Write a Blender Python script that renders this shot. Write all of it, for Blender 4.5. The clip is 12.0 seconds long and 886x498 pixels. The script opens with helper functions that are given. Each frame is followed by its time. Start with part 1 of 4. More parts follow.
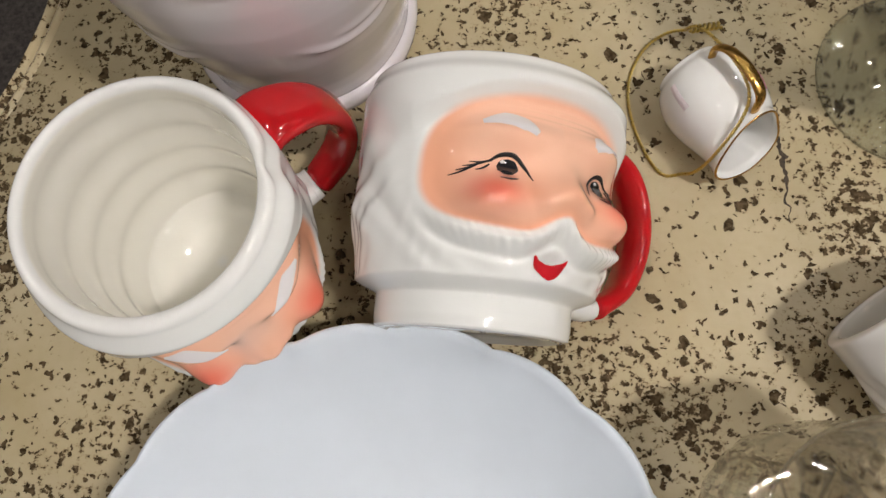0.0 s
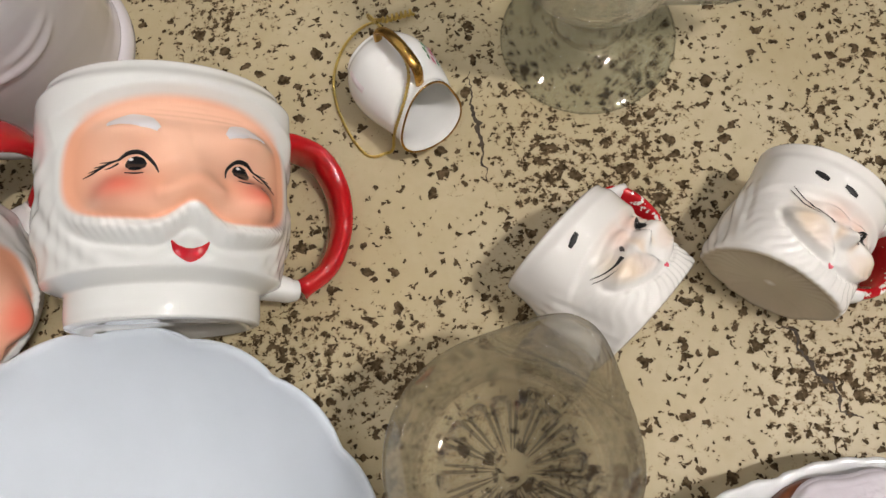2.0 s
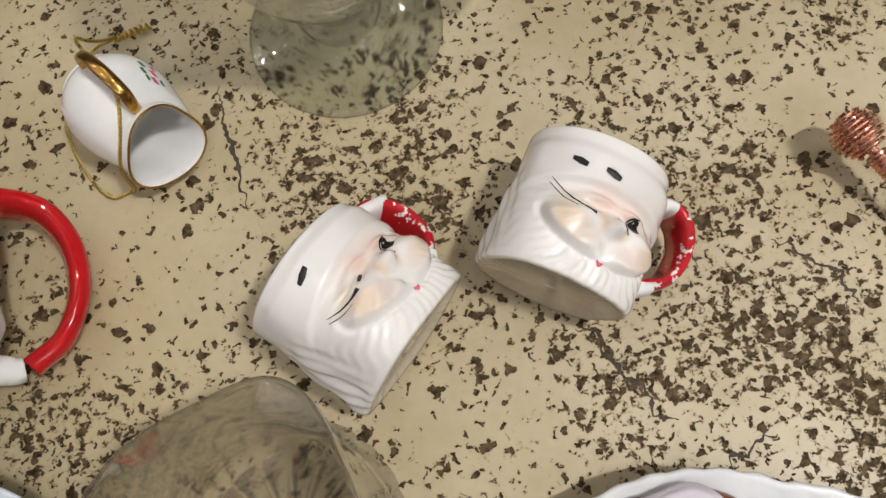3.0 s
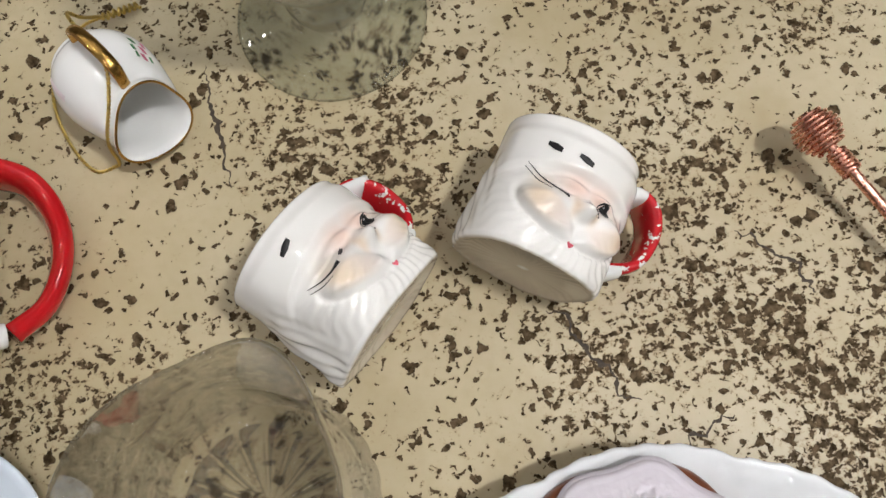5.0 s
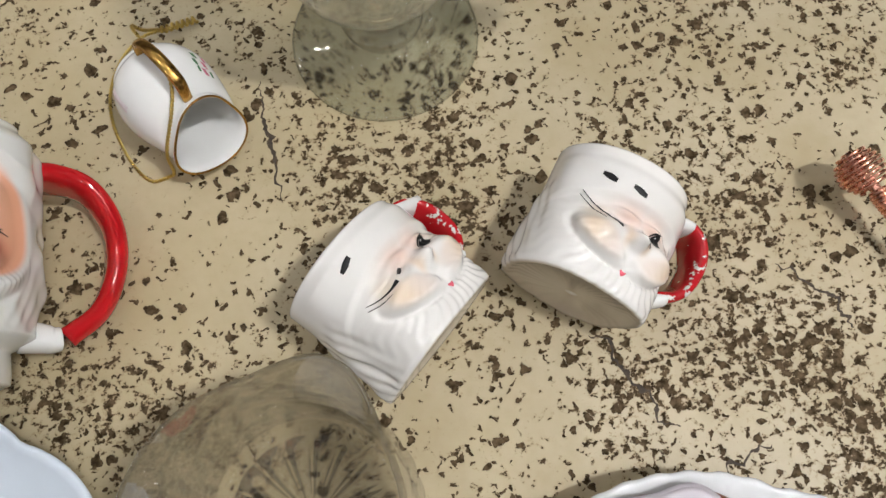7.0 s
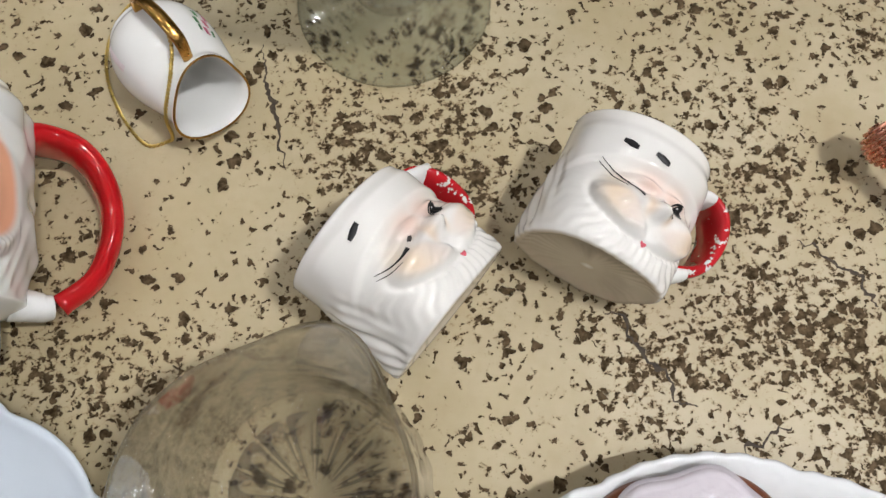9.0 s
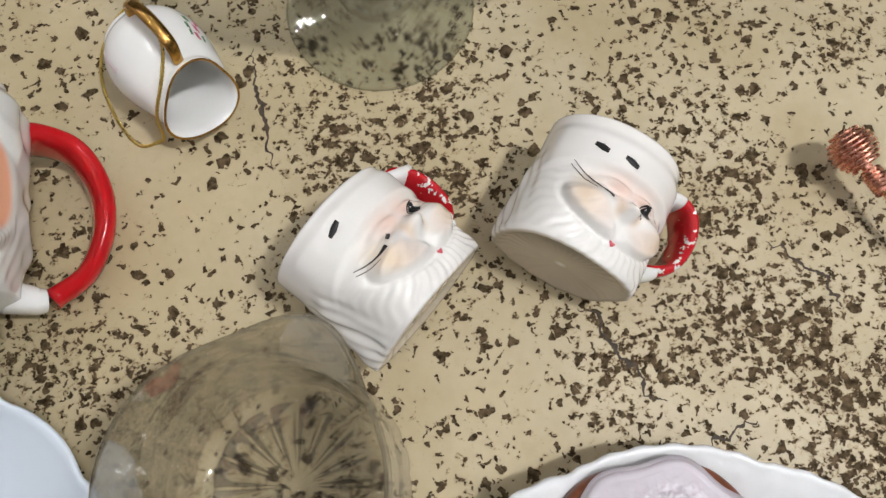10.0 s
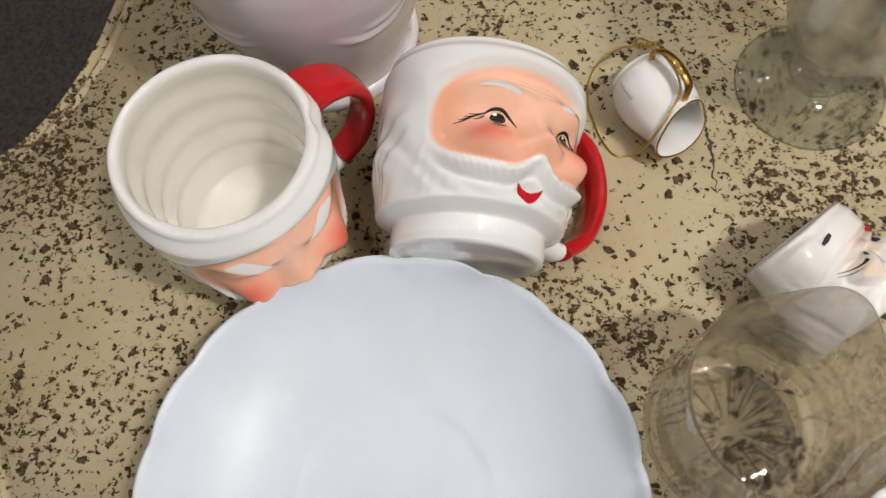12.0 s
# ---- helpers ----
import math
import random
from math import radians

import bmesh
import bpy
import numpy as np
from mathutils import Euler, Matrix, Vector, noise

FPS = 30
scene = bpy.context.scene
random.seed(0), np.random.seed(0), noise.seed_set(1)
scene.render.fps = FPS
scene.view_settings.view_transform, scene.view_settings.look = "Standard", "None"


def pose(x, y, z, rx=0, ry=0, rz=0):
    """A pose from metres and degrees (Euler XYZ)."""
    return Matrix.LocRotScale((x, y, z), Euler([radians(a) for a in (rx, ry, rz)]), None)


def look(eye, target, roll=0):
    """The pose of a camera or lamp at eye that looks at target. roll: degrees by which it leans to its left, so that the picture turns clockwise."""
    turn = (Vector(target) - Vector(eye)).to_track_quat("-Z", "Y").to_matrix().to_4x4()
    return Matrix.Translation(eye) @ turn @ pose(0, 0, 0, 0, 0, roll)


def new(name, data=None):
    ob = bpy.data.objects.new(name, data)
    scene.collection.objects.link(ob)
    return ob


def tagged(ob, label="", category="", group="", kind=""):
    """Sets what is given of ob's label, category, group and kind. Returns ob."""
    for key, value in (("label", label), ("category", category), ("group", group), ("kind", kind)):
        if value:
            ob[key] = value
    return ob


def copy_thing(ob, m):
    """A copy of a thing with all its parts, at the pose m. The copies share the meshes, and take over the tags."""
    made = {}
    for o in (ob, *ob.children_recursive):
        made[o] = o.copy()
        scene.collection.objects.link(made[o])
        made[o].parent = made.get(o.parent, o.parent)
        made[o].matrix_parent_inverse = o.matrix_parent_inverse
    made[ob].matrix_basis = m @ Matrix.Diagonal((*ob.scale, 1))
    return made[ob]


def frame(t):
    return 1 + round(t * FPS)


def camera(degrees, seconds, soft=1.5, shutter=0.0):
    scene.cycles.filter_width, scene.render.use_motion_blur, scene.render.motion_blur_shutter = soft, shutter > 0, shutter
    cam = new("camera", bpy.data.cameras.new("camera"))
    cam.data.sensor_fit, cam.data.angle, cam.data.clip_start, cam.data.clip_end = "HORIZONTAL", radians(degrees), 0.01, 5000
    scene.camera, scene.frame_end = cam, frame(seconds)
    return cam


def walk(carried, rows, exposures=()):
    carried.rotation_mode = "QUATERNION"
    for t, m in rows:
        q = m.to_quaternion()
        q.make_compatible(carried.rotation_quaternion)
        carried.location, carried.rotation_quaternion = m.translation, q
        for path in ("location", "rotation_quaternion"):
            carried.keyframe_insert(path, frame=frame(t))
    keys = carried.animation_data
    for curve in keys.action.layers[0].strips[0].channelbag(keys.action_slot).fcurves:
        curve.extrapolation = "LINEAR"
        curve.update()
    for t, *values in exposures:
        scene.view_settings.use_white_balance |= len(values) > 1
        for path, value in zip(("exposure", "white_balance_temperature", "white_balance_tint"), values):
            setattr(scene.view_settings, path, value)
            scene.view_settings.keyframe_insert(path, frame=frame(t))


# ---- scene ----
cam = camera(58.9, 12.0)
PATH = [
    (0, (0.022, 0.041, 0.264), (-0.133, 0.598, -1.651), -15.8),
    (0.5, (0.021, 0.035, 0.269), (-0.16, 0.611, -1.637), -17.0),
    (1, (0.039, 0.026, 0.273), (-0.137, 0.631, -1.626), -18.2),
    (1.5, (0.079, 0.018, 0.271), (-0.046, 0.641, -1.625), -17.5),
    (2, (0.109, 0.015, 0.267), (0.043, 0.64, -1.631), -15.5),
    (2.5, (0.13, 0.015, 0.257), (0.116, 0.625, -1.648), -14.2),
    (3, (0.171, 0.023, 0.234), (0.208, 0.594, -1.682), -14.3),
    (3.2, (0.179, 0.022, 0.228), (0.232, 0.573, -1.693), -14.0),
    (4.8, (0.175, 0.013, 0.241), (0.271, 0.565, -1.679), -7.2),
    (5, (0.168, 0.015, 0.24), (0.269, 0.573, -1.677), -6.3),
    (5.5, (0.16, 0.02, 0.246), (0.261, 0.585, -1.67), -5.5),
    (6, (0.162, 0.021, 0.245), (0.262, 0.603, -1.666), -5.3),
    (6.5, (0.16, 0.022, 0.248), (0.266, 0.608, -1.661), -4.4),
    (7, (0.154, 0.02, 0.246), (0.263, 0.607, -1.663), -3.8),
    (9, (0.149, 0.019, 0.235), (0.263, 0.575, -1.682), -2.0),
    (9.5, (0.163, 0.024, 0.223), (0.274, 0.561, -1.7), -2.2),
    (10, (0.154, 0.014, 0.243), (0.271, 0.576, -1.673), -1.4),
    (10.5, (0.118, -0.026, 0.28), (0.243, 0.624, -1.607), -0.8),
    (11, (0.054, -0.029, 0.32), (0.112, 0.703, -1.54), -2.5),
    (11.5, (0.018, -0.027, 0.315), (-0.01, 0.734, -1.534), -4.2),
    (12, (0.013, -0.024, 0.308), (-0.053, 0.725, -1.546), -5.3),
]
walk(cam, [(t, look(eye, target, roll)) for t, eye, target, roll in PATH],
     [(0, 0.36, 6700, 12), (2, 0.38, 6650, 12), (3, 0.40, 6450, 11), (5, 0.46, 6250, 10), (10, 0.48, 6200, 10), (10.5, 0.40, 6050, 9), (11, 0.40, 6300, 10), (12, 0.42, 6650, 12)])

# ---- plan ----
LAMP_GRID = [(-1.3 + 0.95 * i, -1.45 + 0.95 * j) for i in range(4) for j in range(4)]
KEY_LAMPS = [(0.80, -0.30), (0.91, -0.30)]
MUG1_AT, MUG1_FACE = (-0.0760, 0.1125, 0.0), (0.62, -0.78, 0)
MUG2_AT, MUG2_UP, MUG2_FACE = (0.0117, 0.0805, 0.0355), (0.097, 0.993, 0.10), (0.545, -0.104, 0.839)
SMALL_B, SMALL_B_UP = (0.1597, 0.0622, 0.0222), (-0.616, 0.788, 0.09)
SMALL_C, SMALL_C_UP = (0.1990, 0.0655, 0.0222), (0.65, 0.76, 0.0)
DISH = (-0.0148, -0.0024, 0.087, 0.0315)
JAR, JAR_H = (-0.053, 0.211), 0.1
JUG, SPOUT = (0.1105, 0.0235), 143
GOBLET, GOBLET_HANDLE = (0.1674, 0.1775), -14
ORN = ((0.0852, 0.1765, 0.0166), (0.525, -0.851, 0.0), (0.12, 0.075, 0.99))
THREAD = [(0.0905, 0.1980, 0.0060), (0.0872, 0.1925, 0.0150), (0.0875, 0.1860, 0.0270), (0.0905, 0.1775, 0.0338), (0.0960, 0.1660, 0.0368), (0.0990, 0.1565, 0.0358), (0.0968, 0.1490, 0.0318), (0.0905, 0.1418, 0.0210), (0.0878, 0.1420, 0.0070), (0.0845, 0.1436, 0.0009), (0.0775, 0.1440, 0.0008), (0.0715, 0.1545, 0.0008), (0.0680, 0.1690, 0.0008), (0.0688, 0.1815, 0.0008), (0.0742, 0.1925, 0.0012), (0.0825, 0.1982, 0.0030), (0.0905, 0.1985, 0.0048)]
KNOT = ((0.0905, 0.1982, 0.0050), (0.1030, 0.2015, 0.0022))
CRACKS = [[(0.12, 0.172), (0.12, 0.159), (0.12, 0.145), (0.121, 0.125)], [(0.206, 0.057), (0.21, 0.054), (0.212, 0.046), (0.218, 0.034), (0.219, 0.028), (0.224, 0.022)], [(0.228, -0.001), (0.232, 0.006), (0.238, 0.008), (0.249, 0.011)], [(0.271, 0.064), (0.28, 0.054), (0.286, 0.044), (0.287, 0.038)]]
DIPPER = pose(0.3005, 0.0825, 0.0155, -4, 0, 200)
PLATE2 = (0.199, -0.077, 0.087)
RING_AT = (0.203, -0.0265)
HOUSE = pose(0.236, -0.043, 0.016, 8, -12, -35)
HEART = pose(0.158, -0.030, 0.008, 10, -5, 20)
# worn and whole patches of the paint: x, y, reach, more or less chipping
WEAR = [(0.167, 0.142, 0.045, 0.2), (0.2, 0.13, 0.03, 0.1), (0.285, 0.02, 0.08, 0.25), (0.3, -0.02, 0.07, 0.35), (0.33, 0.09, 0.08, -0.05), (0.25, 0.09, 0.05, 0.15), (-0.185, 0.165, 0.05, 0.35), (0.215, 0.035, 0.03, 0.35), (0.33, 0.17, 0.03, 0.4), (0.06, 0.07, 0.03, 0.35), (0.12, 0.085, 0.025, 0.35), (-0.14, 0.06, 0.05, -0.25), (-0.16, 0.16, 0.05, 0.0),
        (0.085, 0.17, 0.05, -0.45), (0.235, 0.165, 0.03, -0.3), (0.155, 0.035, 0.025, -0.2), (0.095, 0.105, 0.03, -0.35), (0.3, 0.1, 0.03, -0.3)]
BOX = pose(0.345, 0.245, 0.0, 0, 0, -10)


# ---- world and light ----
ROOM = 2.6
FLOOR_Z = -0.76
CEIL_Z = 1.75
world = bpy.data.worlds.new("room_air")
scene.world = world
world.use_nodes = True
world.node_tree.nodes["Background"].inputs[0].default_value = (1.0, 0.95, 0.88, 1)
world.node_tree.nodes["Background"].inputs[1].default_value = 0.05
scene.view_settings.exposure = 0.0


# ---- materials ----
def node_mat(name):
    m = bpy.data.materials.new(name)
    m.use_nodes = True
    nt = m.node_tree
    return m, nt, nt.nodes["Principled BSDF"]


def nd(nt, kind, **props):
    n = nt.nodes.new(kind)
    for k, v in props.items():
        if k == "operation":
            n.operation = v
        elif k == "blend":
            n.blend_type = v
        elif k == "data":
            n.data_type = v
        elif k == "feature":
            n.feature = v
        elif k == "attr":
            n.attribute_name = v
    return n


def coords(nt, scale=(1, 1, 1)):
    tc = nd(nt, "ShaderNodeTexCoord")
    mp = nd(nt, "ShaderNodeMapping")
    mp.inputs["Scale"].default_value = scale
    nt.links.new(tc.outputs["Object"], mp.inputs[0])
    return mp.outputs[0]


def noise_tex(nt, vec, scale, detail=3.0, rough=0.55, dist=0.0):
    n = nd(nt, "ShaderNodeTexNoise")
    n.inputs["Scale"].default_value = scale
    n.inputs["Detail"].default_value = detail
    n.inputs["Roughness"].default_value = rough
    n.inputs["Distortion"].default_value = dist
    nt.links.new(vec, n.inputs["Vector"])
    return n.outputs["Fac"]


def ramp(nt, fac, stops):
    r = nd(nt, "ShaderNodeValToRGB")
    els = r.color_ramp.elements
    while len(els) < len(stops):
        els.new(0.5)
    for e, (p, c) in zip(els, stops):
        e.position = p
        e.color = (c, c, c, 1) if isinstance(c, (int, float)) else (*c, 1)
    nt.links.new(fac, r.inputs[0])
    return r.outputs[0]


def math_node(nt, op, a, b):
    n = nd(nt, "ShaderNodeMath", operation=op)
    for i, v in enumerate((a, b)):
        if isinstance(v, (int, float)):
            n.inputs[i].default_value = v
        else:
            nt.links.new(v, n.inputs[i])
    return n.outputs[0]


def mix_col(nt, fac, a, b, blend="MIX"):
    n = nd(nt, "ShaderNodeMix", data="RGBA", blend=blend)
    for sock, v in ((n.inputs[0], fac), (n.inputs[6], a), (n.inputs[7], b)):
        if isinstance(v, (int, float)):
            sock.default_value = v
        elif isinstance(v, tuple):
            sock.default_value = (*v, 1)
        else:
            nt.links.new(v, sock)
    return n.outputs[2]


def bump(nt, bsdf, height, strength, distance, socket="Normal"):
    b = nd(nt, "ShaderNodeBump")
    b.inputs["Strength"].default_value = strength
    b.inputs["Distance"].default_value = distance
    nt.links.new(height, b.inputs["Height"])
    nt.links.new(b.outputs[0], bsdf.inputs[socket])
    return b


def ceramic(name, col, rough=0.12, attr="", mottled=0.06, wave=0.0004, spec=0.5, coat=0.3):
    m, nt, bs = node_mat(name)
    v = coords(nt)
    n1 = noise_tex(nt, v, 45, 3)
    n2 = noise_tex(nt, v, 900, 2)
    if attr:
        at = nd(nt, "ShaderNodeAttribute", attr=attr)
        base = at.outputs["Color"]
    else:
        rgb = nd(nt, "ShaderNodeRGB")
        rgb.outputs[0].default_value = (*col, 1)
        base = rgb.outputs[0]
    shade = ramp(nt, n1, [(0.3, 1 - mottled), (0.7, 1.0)])
    out = mix_col(nt, 1.0, base, shade, "MULTIPLY")
    nt.links.new(out, bs.inputs["Base Color"])
    bs.inputs["Roughness"].default_value = rough
    nt.links.new(ramp(nt, n2, [(0.35, rough * 0.9), (0.75, rough * 1.15)]), bs.inputs["Roughness"])
    bs.inputs["Specular IOR Level"].default_value = spec
    bs.inputs["Coat Weight"].default_value = coat
    bs.inputs["Coat Roughness"].default_value = 0.03
    bump(nt, bs, n1, 0.35, wave)
    return m


def glass_mat(name, col, rough=0.012, clearness=0.78):
    """Thin-walled glass: most light goes straight on, the rest is bent, with a sharp gloss on top."""
    m, nt, bs = node_mat(name)
    bs.inputs["Base Color"].default_value = (*col, 1)
    bs.inputs["Transmission Weight"].default_value = 1.0
    bs.inputs["Roughness"].default_value = rough
    bs.inputs["IOR"].default_value = 1.48
    v = coords(nt)
    wavy = bump(nt, bs, noise_tex(nt, v, 110, 2), 0.22, 0.0006)
    out = next(n for n in nt.nodes if n.bl_idname == "ShaderNodeOutputMaterial")
    clear = nd(nt, "ShaderNodeBsdfTransparent")
    clear.inputs[0].default_value = (*(c ** 1.5 for c in col), 1)
    mix = nd(nt, "ShaderNodeMixShader")
    mix.inputs[0].default_value = clearness
    nt.links.new(bs.outputs[0], mix.inputs[1])
    nt.links.new(clear.outputs[0], mix.inputs[2])
    gloss = nd(nt, "ShaderNodeBsdfGlossy")
    gloss.inputs["Roughness"].default_value = 0.03
    nt.links.new(wavy.outputs[0], gloss.inputs["Normal"])
    facing = nd(nt, "ShaderNodeLayerWeight")
    facing.inputs["Blend"].default_value = 0.5
    sheen = math_node(nt, "ADD", math_node(nt, "MULTIPLY", math_node(nt, "POWER", facing.outputs["Facing"], 3.2), 0.6), 0.05)
    top = nd(nt, "ShaderNodeMixShader")
    nt.links.new(sheen, top.inputs[0])
    nt.links.new(mix.outputs[0], top.inputs[1])
    nt.links.new(gloss.outputs[0], top.inputs[2])
    nt.links.new(top.outputs[0], out.inputs["Surface"])
    return m


def metal(name, col, rough=0.25, scratch=600):
    m, nt, bs = node_mat(name)
    v = coords(nt)
    n = noise_tex(nt, v, scratch, 3)
    nt.links.new(mix_col(nt, ramp(nt, n, [(0.35, 0.0), (0.7, 1.0)]), tuple(c * 0.8 for c in col), col), bs.inputs["Base Color"])
    bs.inputs["Metallic"].default_value = 1.0
    nt.links.new(ramp(nt, n, [(0.3, rough * 0.7), (0.8, rough * 1.5)]), bs.inputs["Roughness"])
    bump(nt, bs, n, 0.2, 0.0001)
    return m


def plain(name, col, rough=0.7, scale=30.0, vary=0.2, depth=0.0005):
    m, nt, bs = node_mat(name)
    v = coords(nt)
    n = noise_tex(nt, v, scale, 5)
    nt.links.new(mix_col(nt, ramp(nt, n, [(0.3, 0.0), (0.7, 1.0)]), tuple(c * (1 - vary) for c in col), tuple(min(1, c * (1 + vary)) for c in col)), bs.inputs["Base Color"])
    bs.inputs["Roughness"].default_value = rough
    bump(nt, bs, n, 0.4, depth)
    return m


def table_paint():
    """Cream paint, chipped and pitted down to brown, with cracks and a thin varnish."""
    m, nt, bs = node_mat("distressed_cream_paint")
    v = coords(nt)
    patch = noise_tex(nt, v, 13, 3, 0.6)
    patch2 = noise_tex(nt, v, 40, 2, 0.5)
    dens = math_node(nt, "ADD", math_node(nt, "MULTIPLY", patch, 0.75), math_node(nt, "MULTIPLY", patch2, 0.25))
    dens = ramp(nt, dens, [(0.33, 0.0), (0.62, 1.0)])
    for bx, by, br, amount in WEAR:
        far = nd(nt, "ShaderNodeVectorMath", operation="DISTANCE")
        nt.links.new(v, far.inputs[0])
        far.inputs[1].default_value = (bx, by, 0)
        near = ramp(nt, math_node(nt, "DIVIDE", far.outputs["Value"], br), [(0.2, 1.0), (1.0, 0.0)])
        dens = math_node(nt, "ADD", dens, math_node(nt, "MULTIPLY", near, amount))
    dens = math_node(nt, "MINIMUM", math_node(nt, "MAXIMUM", dens, 0.16), 1.2)
    chip = noise_tex(nt, v, 265, 4.0, 0.62, 0.25)
    chip2 = noise_tex(nt, coords(nt, (1.0, 1.3, 1.0)), 560, 3.0, 0.6, 0.2)
    raw = math_node(nt, "ADD", math_node(nt, "MULTIPLY", chip, 0.68), math_node(nt, "MULTIPLY", chip2, 0.32))
    level = math_node(nt, "SUBTRACT", 0.652, math_node(nt, "MULTIPLY", dens, 0.125))
    over = math_node(nt, "SUBTRACT", raw, level)
    chips = ramp(nt, math_node(nt, "MULTIPLY", over, 28.0), [(0.0, 0.0), (0.35, 1.0)])
    # single flakes of two sizes, scattered everywhere, more of them where the paint is worn
    bend = nd(nt, "ShaderNodeTexNoise")
    bend.inputs["Scale"].default_value = 330
    bend.inputs["Detail"].default_value = 3
    nt.links.new(v, bend.inputs["Vector"])
    shift = nd(nt, "ShaderNodeVectorMath", operation="MULTIPLY_ADD")
    nt.links.new(bend.outputs["Color"], shift.inputs[0])
    shift.inputs[1].default_value = (0.0062, 0.0062, 0.0)
    nt.links.new(v, shift.inputs[2])
    hole = chips
    for size, chance, gain in ((215, 0.07, 0.27), (430, 0.12, 0.28)):
        cell = nd(nt, "ShaderNodeTexVoronoi")
        cell.inputs["Scale"].default_value = size
        nt.links.new(shift.outputs[0], cell.inputs["Vector"])
        dice = nd(nt, "ShaderNodeSeparateXYZ")
        nt.links.new(cell.outputs["Color"], dice.inputs[0])
        luck = math_node(nt, "ADD", math_node(nt, "MULTIPLY", dens, gain), chance)
        hit = math_node(nt, "LESS_THAN", dice.outputs[0], luck)
        reach = math_node(nt, "ADD", math_node(nt, "MULTIPLY", dice.outputs[1], 0.28), 0.26)
        inside = math_node(nt, "MULTIPLY", math_node(nt, "SUBTRACT", reach, cell.outputs["Distance"]), 12.0)
        flakes = math_node(nt, "MULTIPLY", ramp(nt, inside, [(0.0, 0.0), (0.5, 1.0)]), hit)
        hole = math_node(nt, "MAXIMUM", hole, flakes)
    tone = noise_tex(nt, v, 16, 5, 0.6)
    fine = noise_tex(nt, v, 260, 4)
    paint = mix_col(nt, ramp(nt, tone, [(0.3, 0.0), (0.72, 1.0)]), PAINT_A, PAINT_B)
    # yellower at left: partly paint tone, partly light by position put into the colour
    from_left = nd(nt, "ShaderNodeVectorMath", operation="DISTANCE")
    nt.links.new(v, from_left.inputs[0])
    from_left.inputs[1].default_value = (-0.02, 0.16, 0)
    left_tone = ramp(nt, math_node(nt, "ADD", from_left.outputs["Value"], math_node(nt, "MULTIPLY", tone, 0.12)), [(0.17, 1.0), (0.36, 0.0)])
    paint = mix_col(nt, math_node(nt, "MULTIPLY", left_tone, 0.3), paint, (0.48, 0.39, 0.21))
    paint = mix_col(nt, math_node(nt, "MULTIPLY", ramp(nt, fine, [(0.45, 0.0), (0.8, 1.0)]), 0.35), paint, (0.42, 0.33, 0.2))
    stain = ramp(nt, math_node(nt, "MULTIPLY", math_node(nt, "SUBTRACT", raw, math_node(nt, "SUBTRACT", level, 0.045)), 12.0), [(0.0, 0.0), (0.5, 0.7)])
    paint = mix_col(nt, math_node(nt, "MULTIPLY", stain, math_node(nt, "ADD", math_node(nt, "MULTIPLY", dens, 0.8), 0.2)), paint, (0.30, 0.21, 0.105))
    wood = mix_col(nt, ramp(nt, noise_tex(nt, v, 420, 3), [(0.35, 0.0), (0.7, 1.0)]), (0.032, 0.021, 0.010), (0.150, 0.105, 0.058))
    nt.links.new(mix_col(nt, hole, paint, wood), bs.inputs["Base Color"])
    nt.links.new(ramp(nt, hole, [(0.0, 0.42), (1.0, 0.62)]), bs.inputs["Roughness"])
    nt.links.new(ramp(nt, hole, [(0.0, 0.06), (1.0, 0.0)]), bs.inputs["Coat Weight"])
    nt.links.new(ramp(nt, hole, [(0.0, 0.32), (1.0, 0.04)]), bs.inputs["Specular IOR Level"])
    bs.inputs["Coat Roughness"].default_value = 0.22
    h = math_node(nt, "SUBTRACT", math_node(nt, "MULTIPLY", fine, 0.12), hole)
    bump(nt, bs, h, 0.9, 0.0009)
    return m


PAINT_A, PAINT_B = (0.415, 0.338, 0.195), (0.545, 0.478, 0.335)
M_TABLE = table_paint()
M_WHITE = ceramic("white_glaze", (0.82, 0.82, 0.8))
M_COOLWHITE = ceramic("cool_white_plate_glaze", (0.72, 0.73, 0.74), 0.14)
M_BODY = ceramic("painted_glaze", (1, 1, 1), 0.055, attr="paint", mottled=0.03, wave=0.0003)
M_CREAM_IN = ceramic("cream_glaze_inside", (0.78, 0.76, 0.68), 0.1)
M_OLDWHITE = ceramic("aged_painted_glaze", (1, 1, 1), 0.16, attr="paint", mottled=0.06, wave=0.0003)
M_RED = ceramic("red_glaze", (0.54, 0.010, 0.014), 0.09, mottled=0.2)
M_PLATE = ceramic("cool_white_glaze", (0.64, 0.70, 0.77), 0.34, mottled=0.05, wave=0.00008, spec=0.28, coat=0.0)
M_PINKWHITE = ceramic("pearl_white_glaze", (0.76, 0.72, 0.75), 0.14, mottled=0.05, wave=0.0004)
M_BLACK = ceramic("black_enamel", (0.01, 0.009, 0.01), 0.45, spec=0.3, coat=0.0)
M_IRIS = ceramic("glossy_black_enamel", (0.014, 0.014, 0.016), 0.07)
M_LIP = ceramic("lip_red_enamel", (0.55, 0.012, 0.02), 0.15)
M_BROW = ceramic("brow_white_enamel", (0.8, 0.77, 0.78), 0.2)
M_PINKPAINT = ceramic("pink_enamel", (0.7, 0.12, 0.16), 0.25)
M_GLASS = glass_mat("clear_pressed_glass", (0.965, 0.96, 0.945), clearness=0.5)
M_GLASS_G = glass_mat("clear_glass_greenish", (0.97, 0.985, 0.98), clearness=0.52)
M_GOLD = metal("gold_lustre", (0.62, 0.36, 0.1), 0.2)
M_THREAD = metal("gold_thread", (0.7, 0.52, 0.16), 0.35)
